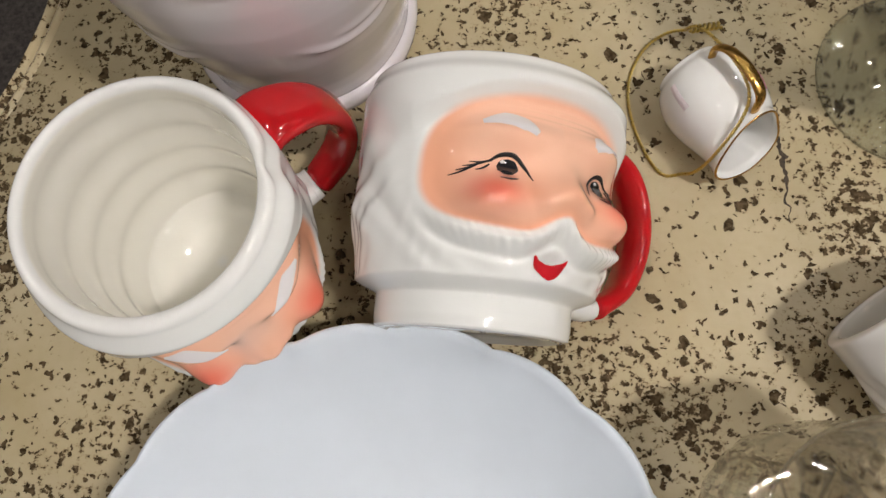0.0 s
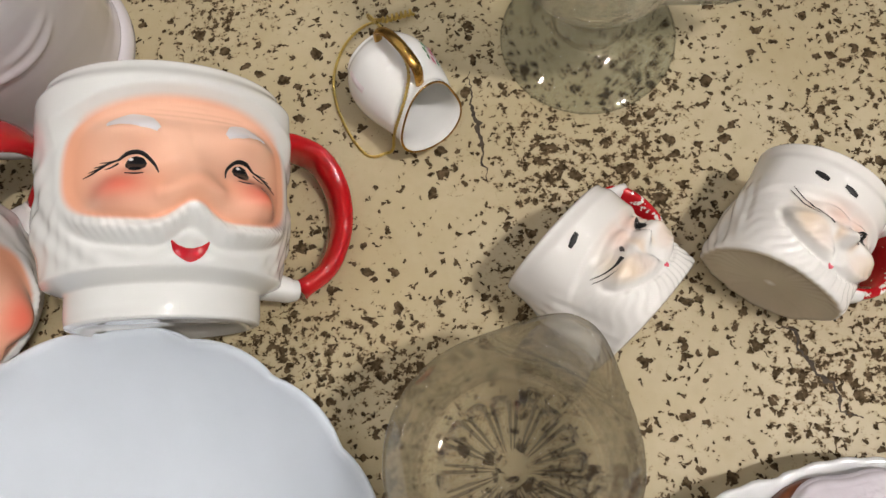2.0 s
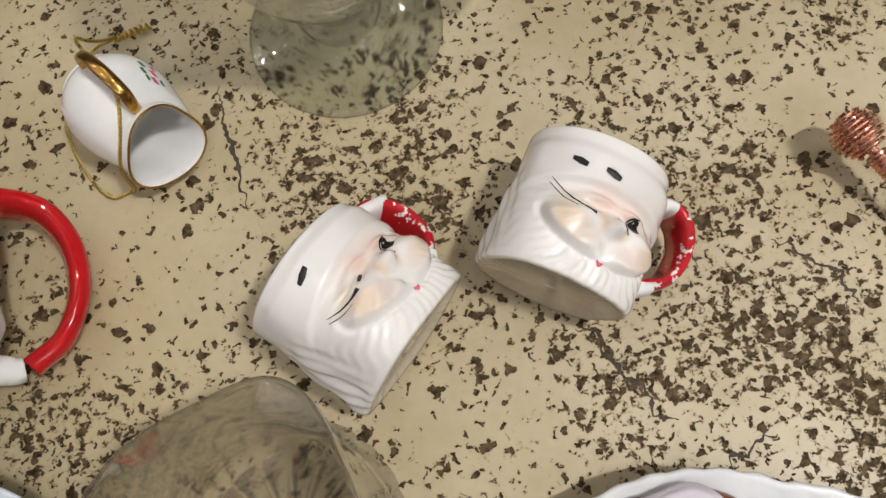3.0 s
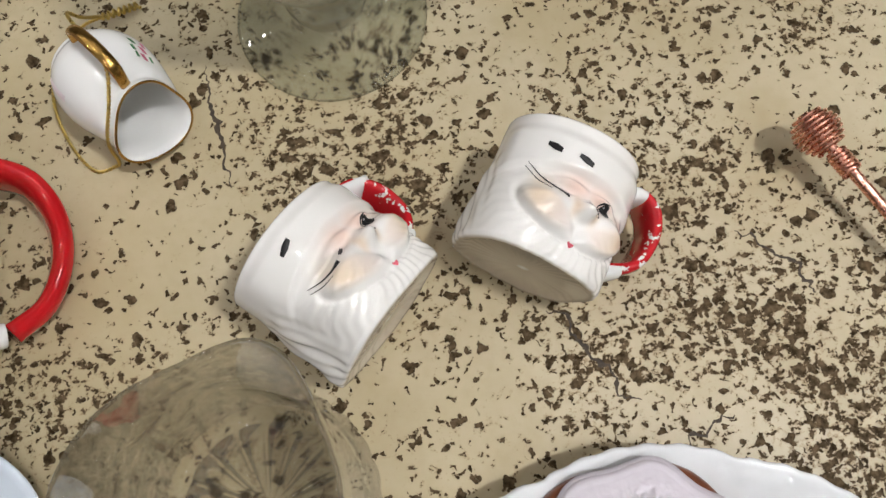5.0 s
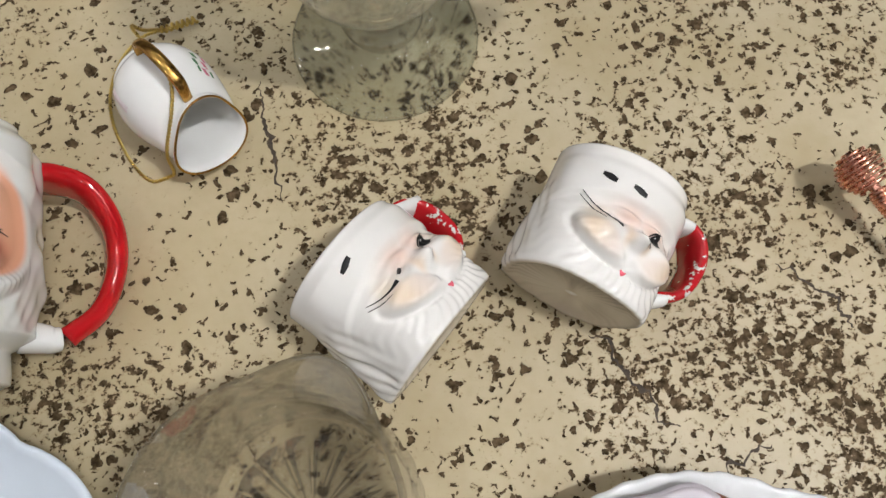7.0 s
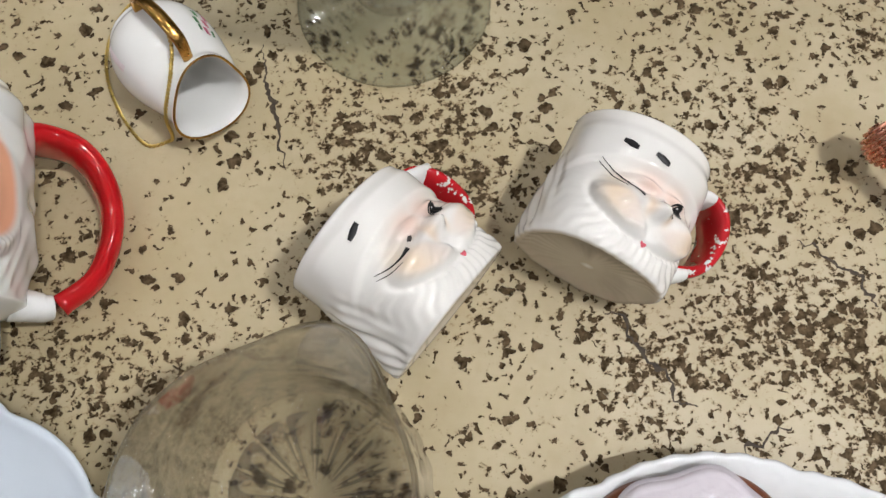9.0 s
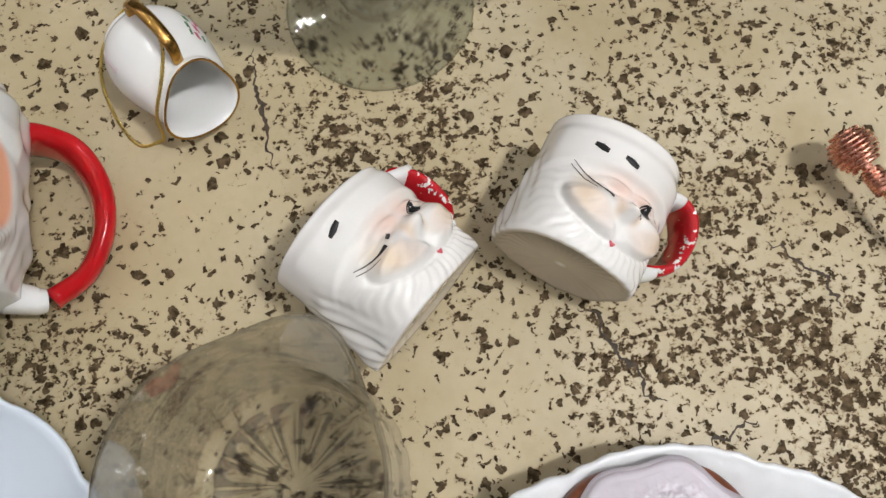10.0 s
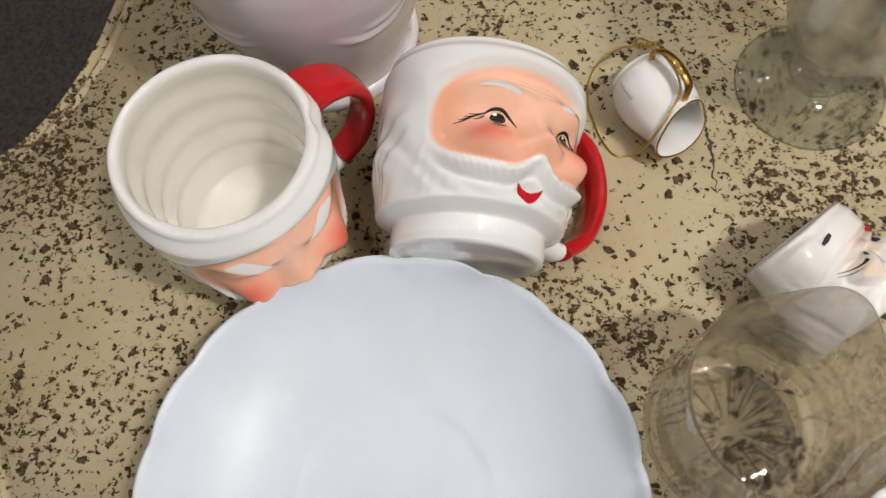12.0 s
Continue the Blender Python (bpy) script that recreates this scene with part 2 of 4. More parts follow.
M_COPPER = metal("copper_wire_metal", (0.85, 0.42, 0.30), 0.25)
M_SILVER = metal("silver_ball_metal", (0.75, 0.75, 0.76), 0.12)
M_GINGER = plain("gingerbread_brown", (0.17, 0.052, 0.022), 0.3, 220, 0.3)
M_ICING = plain("pale_pink_icing", (0.66, 0.61, 0.66), 0.4, 160, 0.04)
M_CARPET = plain("dark_carpet", (0.055, 0.047, 0.042), 0.95, 140, 0.45, 0.003)
M_WALL = plain("room_wall_paint", (0.42, 0.40, 0.37), 0.8, 6, 0.05)
M_CEIL = plain("ceiling_paint", (0.66, 0.65, 0.63), 0.9, 8, 0.05)
M_DARKWOOD = plain("dark_brown_wood", (0.05, 0.022, 0.012), 0.35, 60, 0.4)
M_BARE = plain("bare_dark_wood", (0.055, 0.038, 0.022), 0.7, 500, 0.5, 0.0004)
M_LEAF = ceramic("green_enamel", (0.06, 0.19, 0.08), 0.3)
M_ROSE = ceramic("rose_enamel", (0.5, 0.12, 0.2), 0.3)
M_STICKER = plain("faded_paper_sticker", (0.7, 0.62, 0.64), 0.7, 300, 0.1, 0.00005)


def lamp_mat(name, strength, col):
    m, nt, bs = node_mat(name)
    bs.inputs["Base Color"].default_value = (0.9, 0.9, 0.9, 1)
    bs.inputs["Emission Color"].default_value = (*col, 1)
    bs.inputs["Emission Strength"].default_value = strength
    return m


M_LAMP = lamp_mat("downlight_diffuser", 165.0, (1.0, 0.97, 0.94))
M_KEY = lamp_mat("spot_lamp_diffuser", 690.0, (1.0, 0.97, 0.94))


# ---- mesh helpers ----
def mesh_ob(name, verts, faces, mat, parent=None, label="", smooth=True, paint=None):
    me = bpy.data.meshes.new(name)
    me.from_pydata([tuple(v) for v in verts], [], faces)
    me.materials.append(mat)
    if smooth:
        me.polygons.foreach_set("use_smooth", [True] * len(me.polygons))
    if paint is not None:
        a = me.color_attributes.new("paint", "FLOAT_COLOR", "POINT")
        a.data.foreach_set("color", np.asarray(paint, dtype=np.float32).ravel())
    me.update()
    ob = new(name, me)
    if parent is not None:
        ob.parent = parent
    if label:
        ob["label"] = label
    return ob


def part(name, bm, mat, parent, label=""):
    me = bpy.data.meshes.new(name)
    bm.to_mesh(me)
    bm.free()
    me.materials.append(mat)
    me.polygons.foreach_set("use_smooth", [True] * len(me.polygons))
    ob = new(name, me)
    ob.parent = parent
    if label:
        ob["label"] = label
    return ob


def thing(name, m, label, category, group=""):
    e = new(name)
    e.empty_display_size = 0.02
    e.matrix_world = m
    return tagged(e, label, category, group)


def grid_faces(rows, cols, wrap=True):
    f = []
    for i in range(rows - 1):
        for j in range(cols if wrap else cols - 1):
            k = (j + 1) % cols
            f.append((i * cols + j, i * cols + k, (i + 1) * cols + k, (i + 1) * cols + j))
    return f


def rings(name, rows, mat, parent=None, label="", caps=(True, True), n=96, colour=None, flip=False):
    """Rows of (radius, z), each a number or an array round the axis, joined into one closed skin."""
    th = np.linspace(0, 2 * np.pi, n, endpoint=False)
    vs = []
    for r, z in rows:
        r = np.broadcast_to(r, n)
        z = np.broadcast_to(z, n)
        vs.append(np.stack([r * np.sin(th), -r * np.cos(th), z], 1))
    verts = np.concatenate(vs)
    faces = grid_faces(len(rows), n)
    extra = []
    for end, on in ((0, caps[0]), (len(rows) - 1, caps[1])):
        if on:
            c = len(verts) + len(extra)
            extra.append(verts[end * n:(end + 1) * n].mean(0))
            for j in range(n):
                a, b = end * n + j, end * n + (j + 1) % n
                faces.append((b, a, c) if end == 0 else (a, b, c))
    if extra:
        verts = np.concatenate([verts, np.array(extra)])
    if flip:
        faces = [tuple(reversed(f)) for f in faces]
    col = None
    if colour is not None:
        col = np.ones((len(verts), 4), dtype=np.float32)
        col[:, :3] = (0.82, 0.82, 0.8)
        for i, c in enumerate(colour):
            if c is not None:
                col[i * n:(i + 1) * n, :3] = c
    return mesh_ob(name, verts, faces, mat, parent, label, True, col)


def smooth_line(pts, per=8):
    """Catmull-Rom through the points."""
    p = [np.array(q, float) for q in pts]
    p = [2 * p[0] - p[1]] + p + [2 * p[-1] - p[-2]]
    out = []
    for i in range(1, len(p) - 2):
        for k in range(per):
            t = k / per
            a, b, c, d = p[i - 1:i + 3]
            out.append(0.5 * (2 * b + (c - a) * t + (2 * a - 5 * b + 4 * c - d) * t * t + (3 * b - a - 3 * c + d) * t ** 3))
    out.append(p[-2])
    return np.array(out)


def sweep(name, pts, wide, thick, side, mat, parent=None, label="", seg=14, per=8, power=1.0):
    """A bar of oval section along a smooth line; wide is measured along side. wide and thick: a number or one per point."""
    line = smooth_line(pts, per)
    n = len(line)
    k = np.linspace(0, 1, n)
    w = np.interp(k, np.linspace(0, 1, len(np.atleast_1d(wide))), np.atleast_1d(wide))
    h = np.interp(k, np.linspace(0, 1, len(np.atleast_1d(thick))), np.atleast_1d(thick))
    tang = np.gradient(line, axis=0)
    verts = []
    for i in range(n):
        t = tang[i] / np.linalg.norm(tang[i])
        s = np.array(side, float) - t * np.dot(side, t)
        s /= np.linalg.norm(s)
        u = np.cross(t, s)
        for a in np.linspace(0, 2 * np.pi, seg, endpoint=False):
            ca, sa = math.cos(a), math.sin(a)
            ca = math.copysign(abs(ca) ** power, ca)
            sa = math.copysign(abs(sa) ** power, sa)
            verts.append(line[i] + s * ca * w[i] / 2 + u * sa * h[i] / 2)
    faces = grid_faces(n, seg)
    faces.append(tuple(reversed(range(seg))))
    faces.append(tuple(range((n - 1) * seg, n * seg)))
    return mesh_ob(name, verts, faces, mat, parent, label)


def wire(name, pts, radius, mat, parent=None, label="", seg=8, per=6):
    """A round wire along a smooth line, its section carried along without twist."""
    line = smooth_line(pts, per)
    tang = np.gradient(line, axis=0)
    s = np.array((0.3, 0.5, 0.8))
    verts = []
    for i in range(len(line)):
        t = tang[i] / np.linalg.norm(tang[i])
        s = s - t * np.dot(s, t)
        s /= np.linalg.norm(s)
        u = np.cross(t, s)
        for a in np.linspace(0, 2 * np.pi, seg, endpoint=False):
            verts.append(line[i] + radius * (s * math.cos(a) + u * math.sin(a)))
    faces = grid_faces(len(line), seg)
    faces.append(tuple(reversed(range(seg))))
    faces.append(tuple(range((len(line) - 1) * seg, len(line) * seg)))
    return mesh_ob(name, verts, faces, mat, parent, label)


def frame_of(origin, up, face):
    """A pose whose z is up and whose -y looks along face."""
    z = Vector(up).normalized()
    y = -Vector(face)
    y = (y - z * y.dot(z)).normalized()
    x = y.cross(z)
    m = Matrix((x, y, z)).transposed().to_4x4()
    return Matrix.Translation(origin) @ m


def bell(x, w):
    return np.exp(-(x / w) ** 2)


def step(x, a, b):
    t = np.clip((x - a) / (b - a), 0, 1)
    return t * t * (3 - 2 * t)


def decal(name, surface, pts, widths, mat, parent, lift=0.00012, per=6, label=""):
    """A stroke of enamel that follows a surface: pts are (angle in degrees, height) on it."""
    line = smooth_line([(radians(a) * 0.04, z) for a, z in pts], per)
    k = np.linspace(0, 1, len(line))
    w = np.interp(k, np.linspace(0, 1, len(widths)), widths)
    t = np.gradient(line, axis=0)
    t /= np.linalg.norm(t, axis=1)[:, None]
    nrm = np.stack([-t[:, 1], t[:, 0]], 1)
    across = (-0.5, -0.3, 0.0, 0.3, 0.5)
    verts = []
    for i in range(len(line)):
        for c in across:
            q = line[i] + nrm[i] * w[i] * c
            th = q[0] / 0.04
            r = float(surface(np.array([th]), q[1])[0]) + lift + 0.00022 * (1 - (2 * c) ** 2)
            verts.append((r * math.sin(th), -r * math.cos(th), q[1]))
    return mesh_ob(name, verts, grid_faces(len(line), len(across), False), mat, parent, label)


# ---- room ----
def slab(name, x0, x1, y0, y1, z0, z1, mat):
    bm = bmesh.new()
    bmesh.ops.create_cube(bm, size=1)
    for v in bm.verts:
        v.co = Vector(((x0 + x1) / 2 + v.co.x * (x1 - x0), (y0 + y1) / 2 + v.co.y * (y1 - y0), (z0 + z1) / 2 + v.co.z * (z1 - z0)))
    me = bpy.data.meshes.new(name)
    bm.to_mesh(me)
    bm.free()
    me.materials.append(mat)
    return tagged(new(name, me), kind="structure")


tagged(slab("floor", -ROOM, ROOM, -ROOM, ROOM, FLOOR_Z - 0.1, FLOOR_Z, M_CARPET), "dark grey-brown carpet floor below the table", "floor")
tagged(slab("ceiling", -ROOM, ROOM, -ROOM, ROOM, CEIL_Z, CEIL_Z + 0.1, M_CEIL), "plain off-white ceiling above the table", "ceiling")
tagged(slab("wall_north", -ROOM, ROOM, ROOM, ROOM + 0.1, FLOOR_Z, CEIL_Z, M_WALL), "plain beige wall closing the room", "wall")
tagged(slab("wall_south", -ROOM, ROOM, -ROOM - 0.1, -ROOM, FLOOR_Z, CEIL_Z, M_WALL), "plain beige wall closing the room", "wall")
tagged(slab("wall_east", ROOM, ROOM + 0.1, -ROOM, ROOM, FLOOR_Z, CEIL_Z, M_WALL), "plain beige wall closing the room", "wall")
tagged(slab("wall_west", -ROOM - 0.1, -ROOM, -ROOM, ROOM, FLOOR_Z, CEIL_Z, M_WALL), "plain beige wall closing the room", "wall")


def ceiling_lamp(x, y, r, mat, name, label, group):
    e = thing(name, pose(x, y, CEIL_Z), label, "ceiling light", group)
    rings("housing", [(r * 1.25, 0.0), (r * 1.25, -0.006), (r * 1.1, -0.01), (r * 1.02, -0.008), (r * 1.02, -0.002)], M_CEIL, e, n=32)
    rings("diffuser", [(r * 0.3, -0.0045), (r, -0.0045), (r, -0.0035)], mat, e, n=32)
    return e


down = ceiling_lamp(*LAMP_GRID[0], 0.032, M_LAMP, "downlight", "small round white downlight set in the ceiling", "downlights in the ceiling")
for x, y in LAMP_GRID[1:]:
    copy_thing(down, pose(x, y, CEIL_Z))
spot = ceiling_lamp(*KEY_LAMPS[0], 0.036, M_KEY, "spot_lamp", "bright round spot lamp on the ceiling", "spot lamps")
for x, y in KEY_LAMPS[1:]:
    copy_thing(spot, pose(x, y, CEIL_Z))


# ---- table ----
def table():
    """A shaped top whose rim is moulded in steps."""
    left = [(-0.125, 0.36), (-0.148, 0.243), (-0.154, 0.214), (-0.166, 0.18), (-0.182, 0.154), (-0.203, 0.132), (-0.213, 0.1), (-0.207, 0.066), (-0.189, 0.043), (-0.175, 0.028), (-0.163, 0.004), (-0.15, -0.04), (-0.13, -0.2)]
    left = smooth_line(left, 8)
    right = smooth_line([(0.3, -0.62), (0.75, -0.55), (0.86, -0.1), (0.8, 0.4), (0.6, 0.62), (0.2, 0.68), (-0.03, 0.6)], 10)
    low = smooth_line([(-0.11, -0.3), (0.0, -0.5), (0.2, -0.6)], 6)
    line = np.concatenate([left, low, right])
    cen = np.array((0.25, 0.05))
    prof = [(0.0, 0.0), (0.0008, -0.0012), (0.0018, -0.0058), (0.0036, -0.0062), (0.0048, -0.0036), (0.0072, -0.0022), (0.0100, -0.0034), (0.0114, -0.0080), (0.0134, -0.0088), (0.0148, -0.0060), (0.0180, -0.0052),
            (0.0212, -0.0072), (0.0222, -0.0122), (0.0248, -0.0128), (0.0268, -0.0155), (0.0262, -0.022), (0.021, -0.029), (0.012, -0.033)]
    t = np.roll(line, -1, 0) - np.roll(line, 1, 0)
    t /= np.linalg.norm(t, axis=1)[:, None]
    nrm = np.stack([t[:, 1], -t[:, 0]], 1)
    sgn = np.sign(((line - cen) * nrm).sum(1))
    nrm *= sgn[:, None]
    n = len(line)
    verts = []
    for off, z in prof:
        q = line + nrm * off
        verts += [(a, b, z * 2.1) for a, b in q]
    faces = grid_faces(len(prof), n)
    # the flat top, cut into strips towards the middle
    top0 = len(verts)
    for k in (0.75, 0.5, 0.25):
        verts += [(*(cen + (p - cen) * k), 0.0) for p in line]
    faces += [(j, (j + 1) % n, top0 + (j + 1) % n, top0 + j) for j in range(n)]
    for r in range(2):
        faces += [(top0 + r * n + j, top0 + r * n + (j + 1) % n, top0 + (r + 1) * n + (j + 1) % n, top0 + (r + 1) * n + j) for j in range(n)]
    c = len(verts)
    verts.append((*cen, 0.0))
    faces += [(top0 + 2 * n + j, top0 + 2 * n + (j + 1) % n, c) for j in range(n)]
    e = thing("table", pose(0, 0, 0), "cream painted table with chipped, pitted, cracked top and moulded edge", "table")
    top = mesh_ob("tabletop", verts, faces, M_TABLE, e)
    bm = bmesh.new()
    bm.from_mesh(top.data)
    bmesh.ops.recalc_face_normals(bm, faces=bm.faces[:])
    bm.to_mesh(top.data)
    bm.free()
    for line in CRACKS:
        line = smooth_line(line, 14)
        tt = np.gradient(line, axis=0)
        tt /= np.linalg.norm(tt, axis=1)[:, None]
        cv = []
        for k, (p, q) in enumerate(zip(line, tt)):
            f = k / (len(line) - 1)
            nz = noise.noise(Vector((p[0] * 220, p[1] * 220, 3.0)))
            half = (0.0003 + 0.0011 * abs(noise.noise(Vector((p[0] * 330, p[1] * 330, 9.0))))) * (0.25 + math.sin(math.pi * f))
            mid = p + np.array((-q[1], q[0])) * (nz * 0.0030 + 0.0012 * noise.noise(Vector((p[0] * 800, p[1] * 800, 6.0))))
            for sgn in (-1, 0, 1):
                w = mid + np.array((-q[1], q[0])) * half * sgn
                cv.append((w[0], w[1], 0.00012))
        mesh_ob("crack", cv, grid_faces(len(line), 3, False), M_BARE, e, "dark crack in the paint")
    under = bmesh.new()
    bmesh.ops.create_cube(under, size=1, matrix=Matrix.Translation((0.33, 0.05, -0.07)) @ Matrix.Diagonal((0.6, 0.7, 0.085, 1)))
    part("apron", under, M_TABLE, e)
    for lx, ly in ((0.06, -0.27), (0.6, -0.27), (0.6, 0.37), (0.06, 0.37)):
        leg = rings("leg", [(0.02, FLOOR_Z), (0.026, FLOOR_Z + 0.02), (0.02, FLOOR_Z + 0.05), (0.03, FLOOR_Z + 0.35), (0.035, FLOOR_Z + 0.55), (0.035, -0.03)], M_TABLE, e, n=24)
        leg.location = (lx, ly, 0)


table()


# ---- large moulded mugs ----
MUG_H = 0.0712


FACE_W, FACE_Z, FACE_LOW, FACE_TOP = 0.0385, 0.0405, 0.0166, 0.0222


def face_line(u):
    """Heights at which the painted face field begins and ends, by the arc from the nose."""
    k = np.clip(np.abs(u) / FACE_W, 0, 1)
    low = FACE_Z - FACE_LOW * (1 - k ** 2.8) ** (1 / 2.8) + 0.0050 * bell(u, 0.0056)
    top = FACE_Z + FACE_TOP * (1 - k ** 2.4) ** (1 / 2.4)
    return low, top


def face_depth(u, z):
    """How far inside the painted face field a point lies, in metres."""
    k = np.abs(u) / FACE_W
    zz = z - FACE_Z
    below = 1 - (k ** 2.8 + np.clip((0.0050 * bell(u, 0.0056) - zz) / FACE_LOW, 0, 3) ** 2.8) ** (1 / 2.8)
    above = 1 - (k ** 2.4 + np.clip(zz / FACE_TOP, 0, 3) ** 2.4) ** (1 / 2.4)
    return np.where(zz < 0, below, above) * 0.019


def big_surface(th, z):
    """Outer radius of the bearded-head mug at angle th from the face and height z."""
    th = (np.asarray(th) + np.pi) % (2 * np.pi) - np.pi
    u = th * 0.038
    w = np.abs(u)
    r = np.full_like(u, 0.0285) + 0.0004 * step(z, 0.0, 0.004)
    r = r + step(z, 0.0095, 0.0135) * 0.0066 + step(z, 0.013, 0.03) * 0.0022
    front = step(np.cos(th), -0.25, 0.35)
    fr = step(np.cos(th), -0.25, 0.85)
    low, top = face_line(u)
    # hat band, thick in front and thin behind
    top_b = np.maximum(top, 0.0622 - 6.0 * np.minimum(w, 0.04) ** 2)
    band = step(z, top_b - 0.002 - 0.006 * step(w, 0.03, 0.05), top_b + 0.0025 + 0.006 * step(w, 0.03, 0.05)) * (1 - 0.75 * step(z, 0.0655, MUG_H + 0.0012))
    r = r + (0.0006 + 0.0034 * fr) * band * (0.35 + 0.65 * step(z, 0.035, 0.055)) - 0.0012 * step(z, 0.066, MUG_H)
    # dip where the handle springs from the band
    r = r - 0.0022 * bell(th - 1.16, 0.13) * step(z, 0.052, 0.06)
    # the whole front stands forward of the hat's line
    r = r + 0.0034 * np.clip(np.cos(th), 0, 1) ** 2 * step(z, 0.012, 0.022) * (1 - step(z, 0.050, 0.061))
    # face field, set back
    face = step(face_depth(u, z), -0.0010, 0.0030)
    r = r - 0.0014 * face * front
    r = r + front * 0.0080 * bell(w - 0.0162, 0.0080) * bell(z - 0.0312, 0.0068) * face
    r = r + front * 0.0070 * bell(u, 0.0056) * (bell(z - 0.0340, 0.0048) + 0.38 * bell(z - 0.0405, 0.0065))
    r = r + front * 0.0022 * bell(w - 0.0056, 0.0026) * bell(z - 0.0318, 0.0028)
    r = r + front * 0.0040 * bell(w - 0.0145, 0.0105) * bell(z - 0.0500, 0.0042)
    r = r - front * 0.0019 * bell(w - 0.0140, 0.0070) * bell(z - 0.0412, 0.0034)
    for k in range(3):
        r = r + front * 0.0003 * bell(z - (0.0550 + 0.0019 * k + 3.0 * u * u), 0.0006) * bell(u, 0.014)
    # moustache rolls out from under the nose and along the cheeks
    mz = low - 0.0018
    mo = bell(z - mz, 0.0024) * (1 - step(w, 0.024, 0.037))
    r = r + front * 0.0028 * mo * (1 - 0.3 * bell(u, 0.003))
    r = r + front * 0.00022 * mo * np.sin(u * 2600 + z * 1100 + 1.5 * np.sin(u * 300))
    r = r - front * 0.0009 * bell(z - (low - 0.0058), 0.0012) * (1 - step(w, 0.028, 0.036))
    r = r - front * 0.0016 * bell(u, 0.006) * bell(z - 0.0182, 0.0026)
    r = r + front * 0.0012 * bell(u, 0.007) * bell(z - 0.0142, 0.002)
    # soft uneven tufts of the beard
    beard = step(z, 0.012, 0.017) * (1 - step(z, low - 0.008, low - 0.004))
    r = r + 0.00022 * beard * (np.sin(th * 15 + z * 330 + 2.1 * np.sin(z * 190 + th * 4)) + 0.5 * np.sin(th * 37 - z * 500 + 2.0 * np.sin(th * 7)))
    side = step(w, 0.040, 0.048) * step(z, 0.016, 0.026) * (1 - step(z, 0.044, 0.058))
    r = r + side * (0.0004 + 0.0006 * np.sin(z * 300 + 2.4 * np.sin(th * 4.3)) + 0.0003 * np.sin(th * 13 - z * 420 + np.sin(z * 240)))
    return r


def big_paint(th, z):
    th = (th + np.pi) % (2 * np.pi) - np.pi
    u = th * 0.038
    w = np.abs(u)
    low, top = face_line(u)
    face = step(face_depth(u, z), -0.0002, 0.0014)
    white = np.array((0.8, 0.81, 0.79))
    skin = np.array((0.93, 0.55, 0.39))
    rim = np.array((0.89, 0.37, 0.21))
    blush = np.array((0.86, 0.13, 0.075))
    edge = np.maximum(step(w, 0.019, 0.034), 1 - step(z - low, 0.0, 0.005))[:, None]
    c = skin * (1 - 0.6 * edge) + rim * 0.6 * edge
    b = (0.85 * bell(w - 0.0172, 0.0070) * bell(z - 0.0340, 0.0048))[:, None]
    c = c * (1 - b) + blush * b
    nb = (0.35 * bell(u, 0.006) * bell(z - 0.0345, 0.005) + 0.35 * bell(w - 0.0085, 0.003) * bell(z - 0.035, 0.004))[:, None]
    c = c * (1 - nb) + rim * nb
    f = face[:, None]
    return white * (1 - f) + c * f


